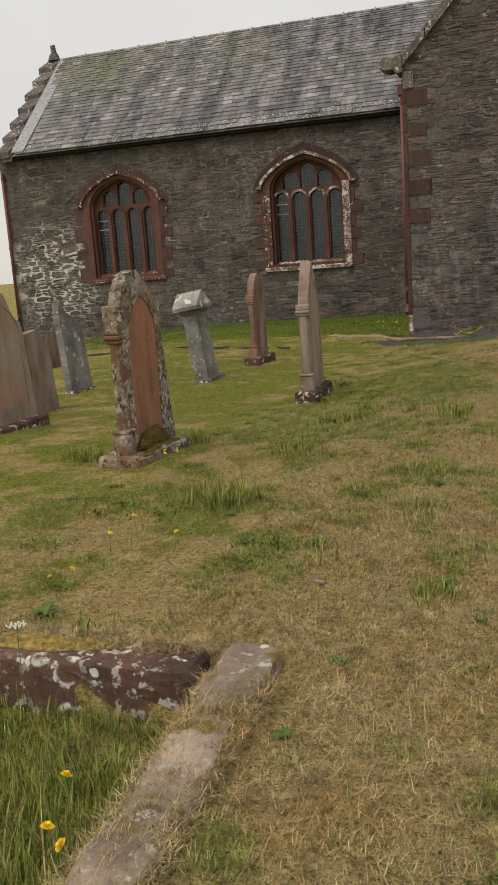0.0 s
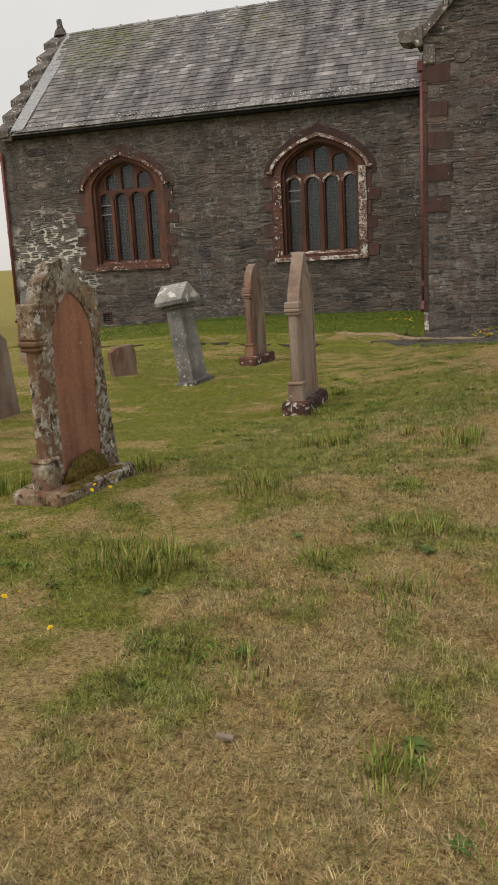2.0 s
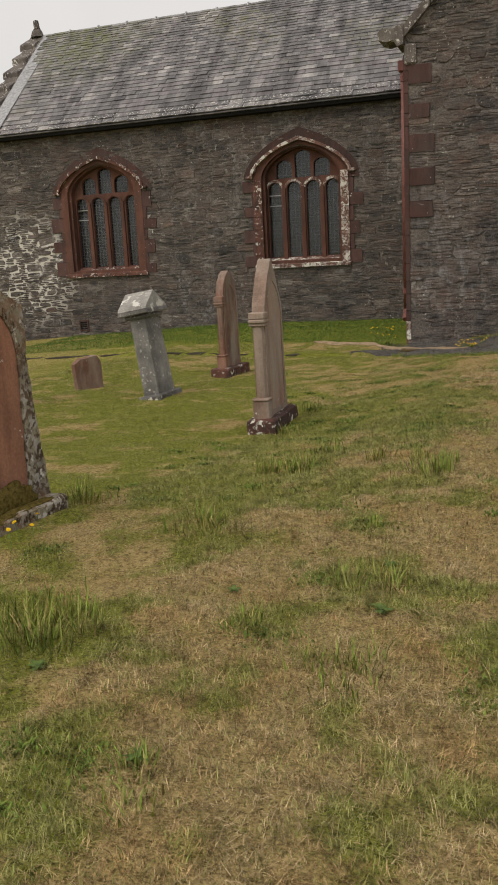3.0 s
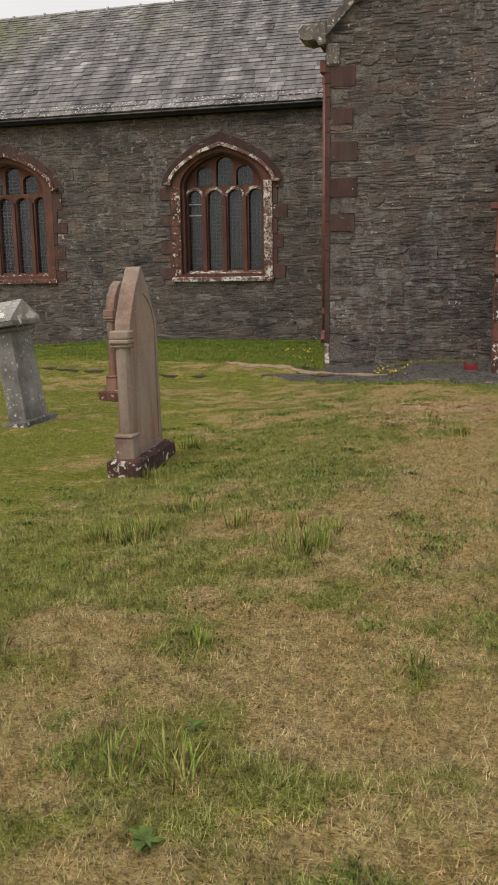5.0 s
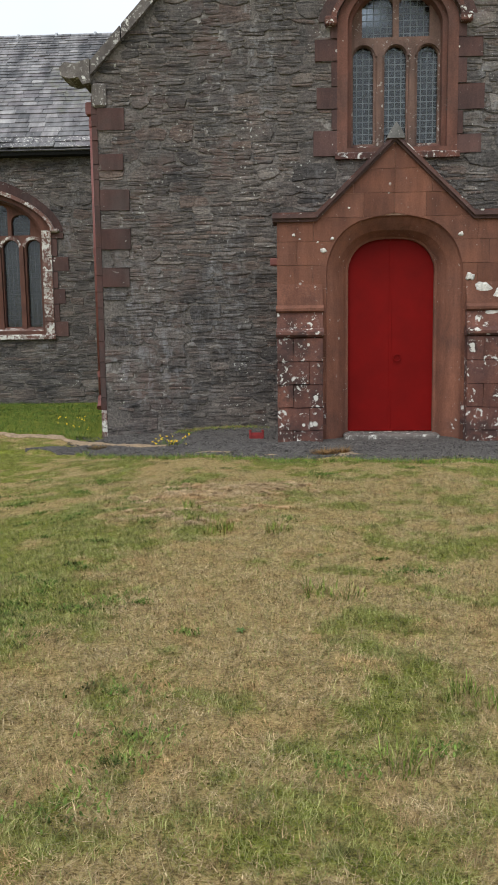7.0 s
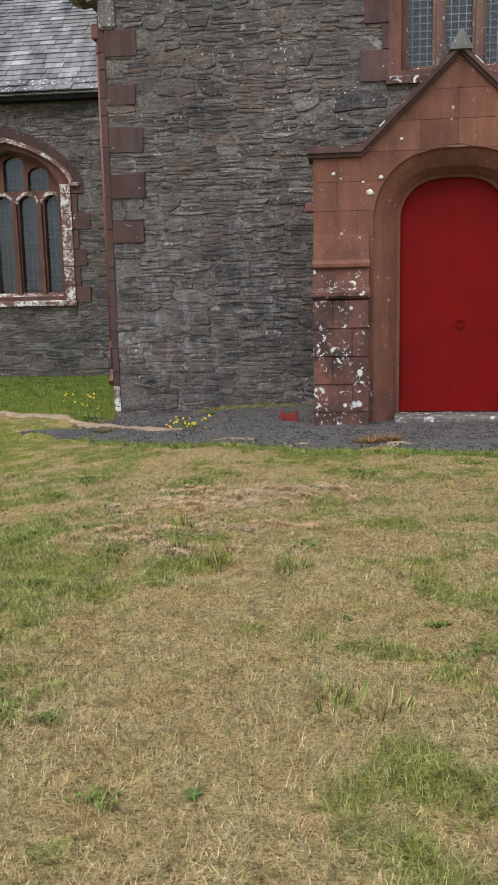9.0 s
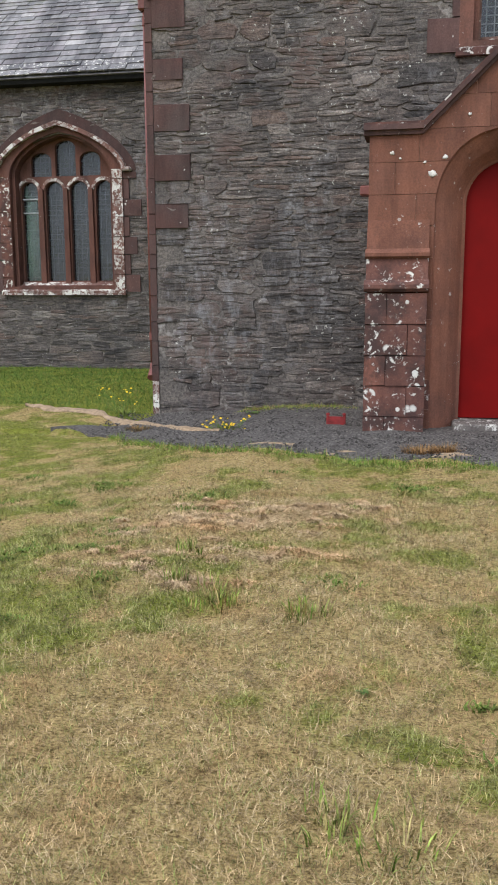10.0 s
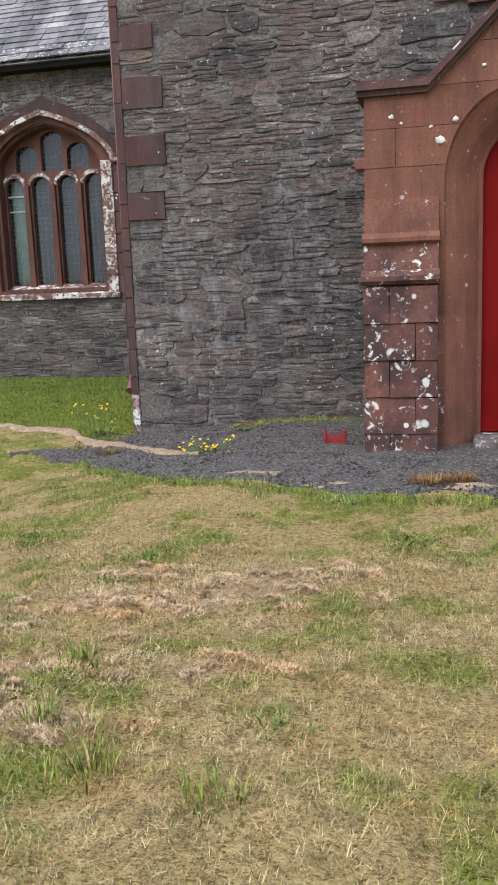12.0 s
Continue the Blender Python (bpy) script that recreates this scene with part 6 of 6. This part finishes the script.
# white umbel weed at the kerb
umbel = thing("umbel_weed", pose(-3.66, -13.36, gz(-3.66, -13.36)), "white-flowered umbel weed beside the kerb", "flower")
part("stem", tube([(0, 0, -0.02), (0.01, 0, 0.2), (0, 0.02, 0.36)], 0.002, 5), STEM, umbel)
for i in range(14):
    a, d = i * 2.4, 0.008 * math.sqrt(i)
    part("floret", tube([(d * math.cos(a), 0.02 + d * math.sin(a), 0.36), (d * math.cos(a) * 1.3, 0.02 + d * math.sin(a) * 1.3, 0.372)], [0.001, 0.005], 5), WHITE_FL, umbel)

# stone chip on the turf
bm = box(-0.045, 0.045, -0.02, 0.02, 0.0, 0.03, 0.008)
for v in bm.verts:
    v.co += 0.008 * noise.noise_vector(v.co * 30)
chip = part("stone_chip", bm, STONE_BUFF)
chip.matrix_world = pose(-2.81, -12.3, gz(-2.81, -12.3) + 0.014, 8, 12, 20) @ Matrix.Scale(0.6, 4)
tagged(chip, "small pale brown stone chip lying on the grass", "stone")

# gravel chips
n = 15000
x, y = rng.uniform(-4.6, 1.6, n), rng.uniform(-1.9, 1.45, n)
keep = (y > lawn_edge(x) + 0.03) & (x > -4.5) & ~((x > PORCH - 1.45) & (x < PORCH + 1.45) & (y > -0.2))
x, y = x[keep], y[keep]
n = len(x)
s = rng.uniform(0.005, 0.013, n)
oct_v = np.array([(1, 0, 0), (0, 1, 0), (-1, 0, 0), (0, -1, 0), (0, 0, 0.7), (0, 0, -0.7)], np.float32)
a = rng.uniform(0, 6.28, n)
ca, sa = np.cos(a)[:, None], np.sin(a)[:, None]
st = rng.uniform(0.7, 1.4, (n, 6, 1)) * oct_v[None]
vx = (st[..., 0] * ca - st[..., 1] * sa) * s[:, None] + x[:, None]
vy = (st[..., 0] * sa + st[..., 1] * ca) * s[:, None] + y[:, None]
vz = st[..., 2] * s[:, None] + (ground_z(x, y) + 0.024)[:, None]
oct_f = np.array([(0, 1, 4), (1, 2, 4), (2, 3, 4), (3, 0, 4), (1, 0, 5), (2, 1, 5), (3, 2, 5), (0, 3, 5)])
faces = (oct_f[None] + 6 * np.arange(n)[:, None, None]).reshape(-1, 3)
tagged(part("gravel_chips", (np.stack([vx, vy, vz], -1).reshape(-1, 3).tolist(), [], faces.tolist()), CHIPS), "loose grey gravel chips", "gravel", kind="stuff")

# ---- rubble facing ----
rubble(wall_transept, TR_Y, TR_L + 0.06, TR_R - 0.1, -0.12, 9.0, tr_blocked, lambda x, z: -3.4 < x < -1.6 and z < 3.6, 31)
rubble(wall_nave, NAVE_Y, NAVE_L + 0.1, TR_L + 0.3, -0.5, NAVE_EAVE - 0.08, lambda cx, cz, hw, hh: any(t(cx, cz, hw, hh) for t in nave_tests), lambda x, z: -6.1 < x < -4.3 and 0 < z < 4, 32)
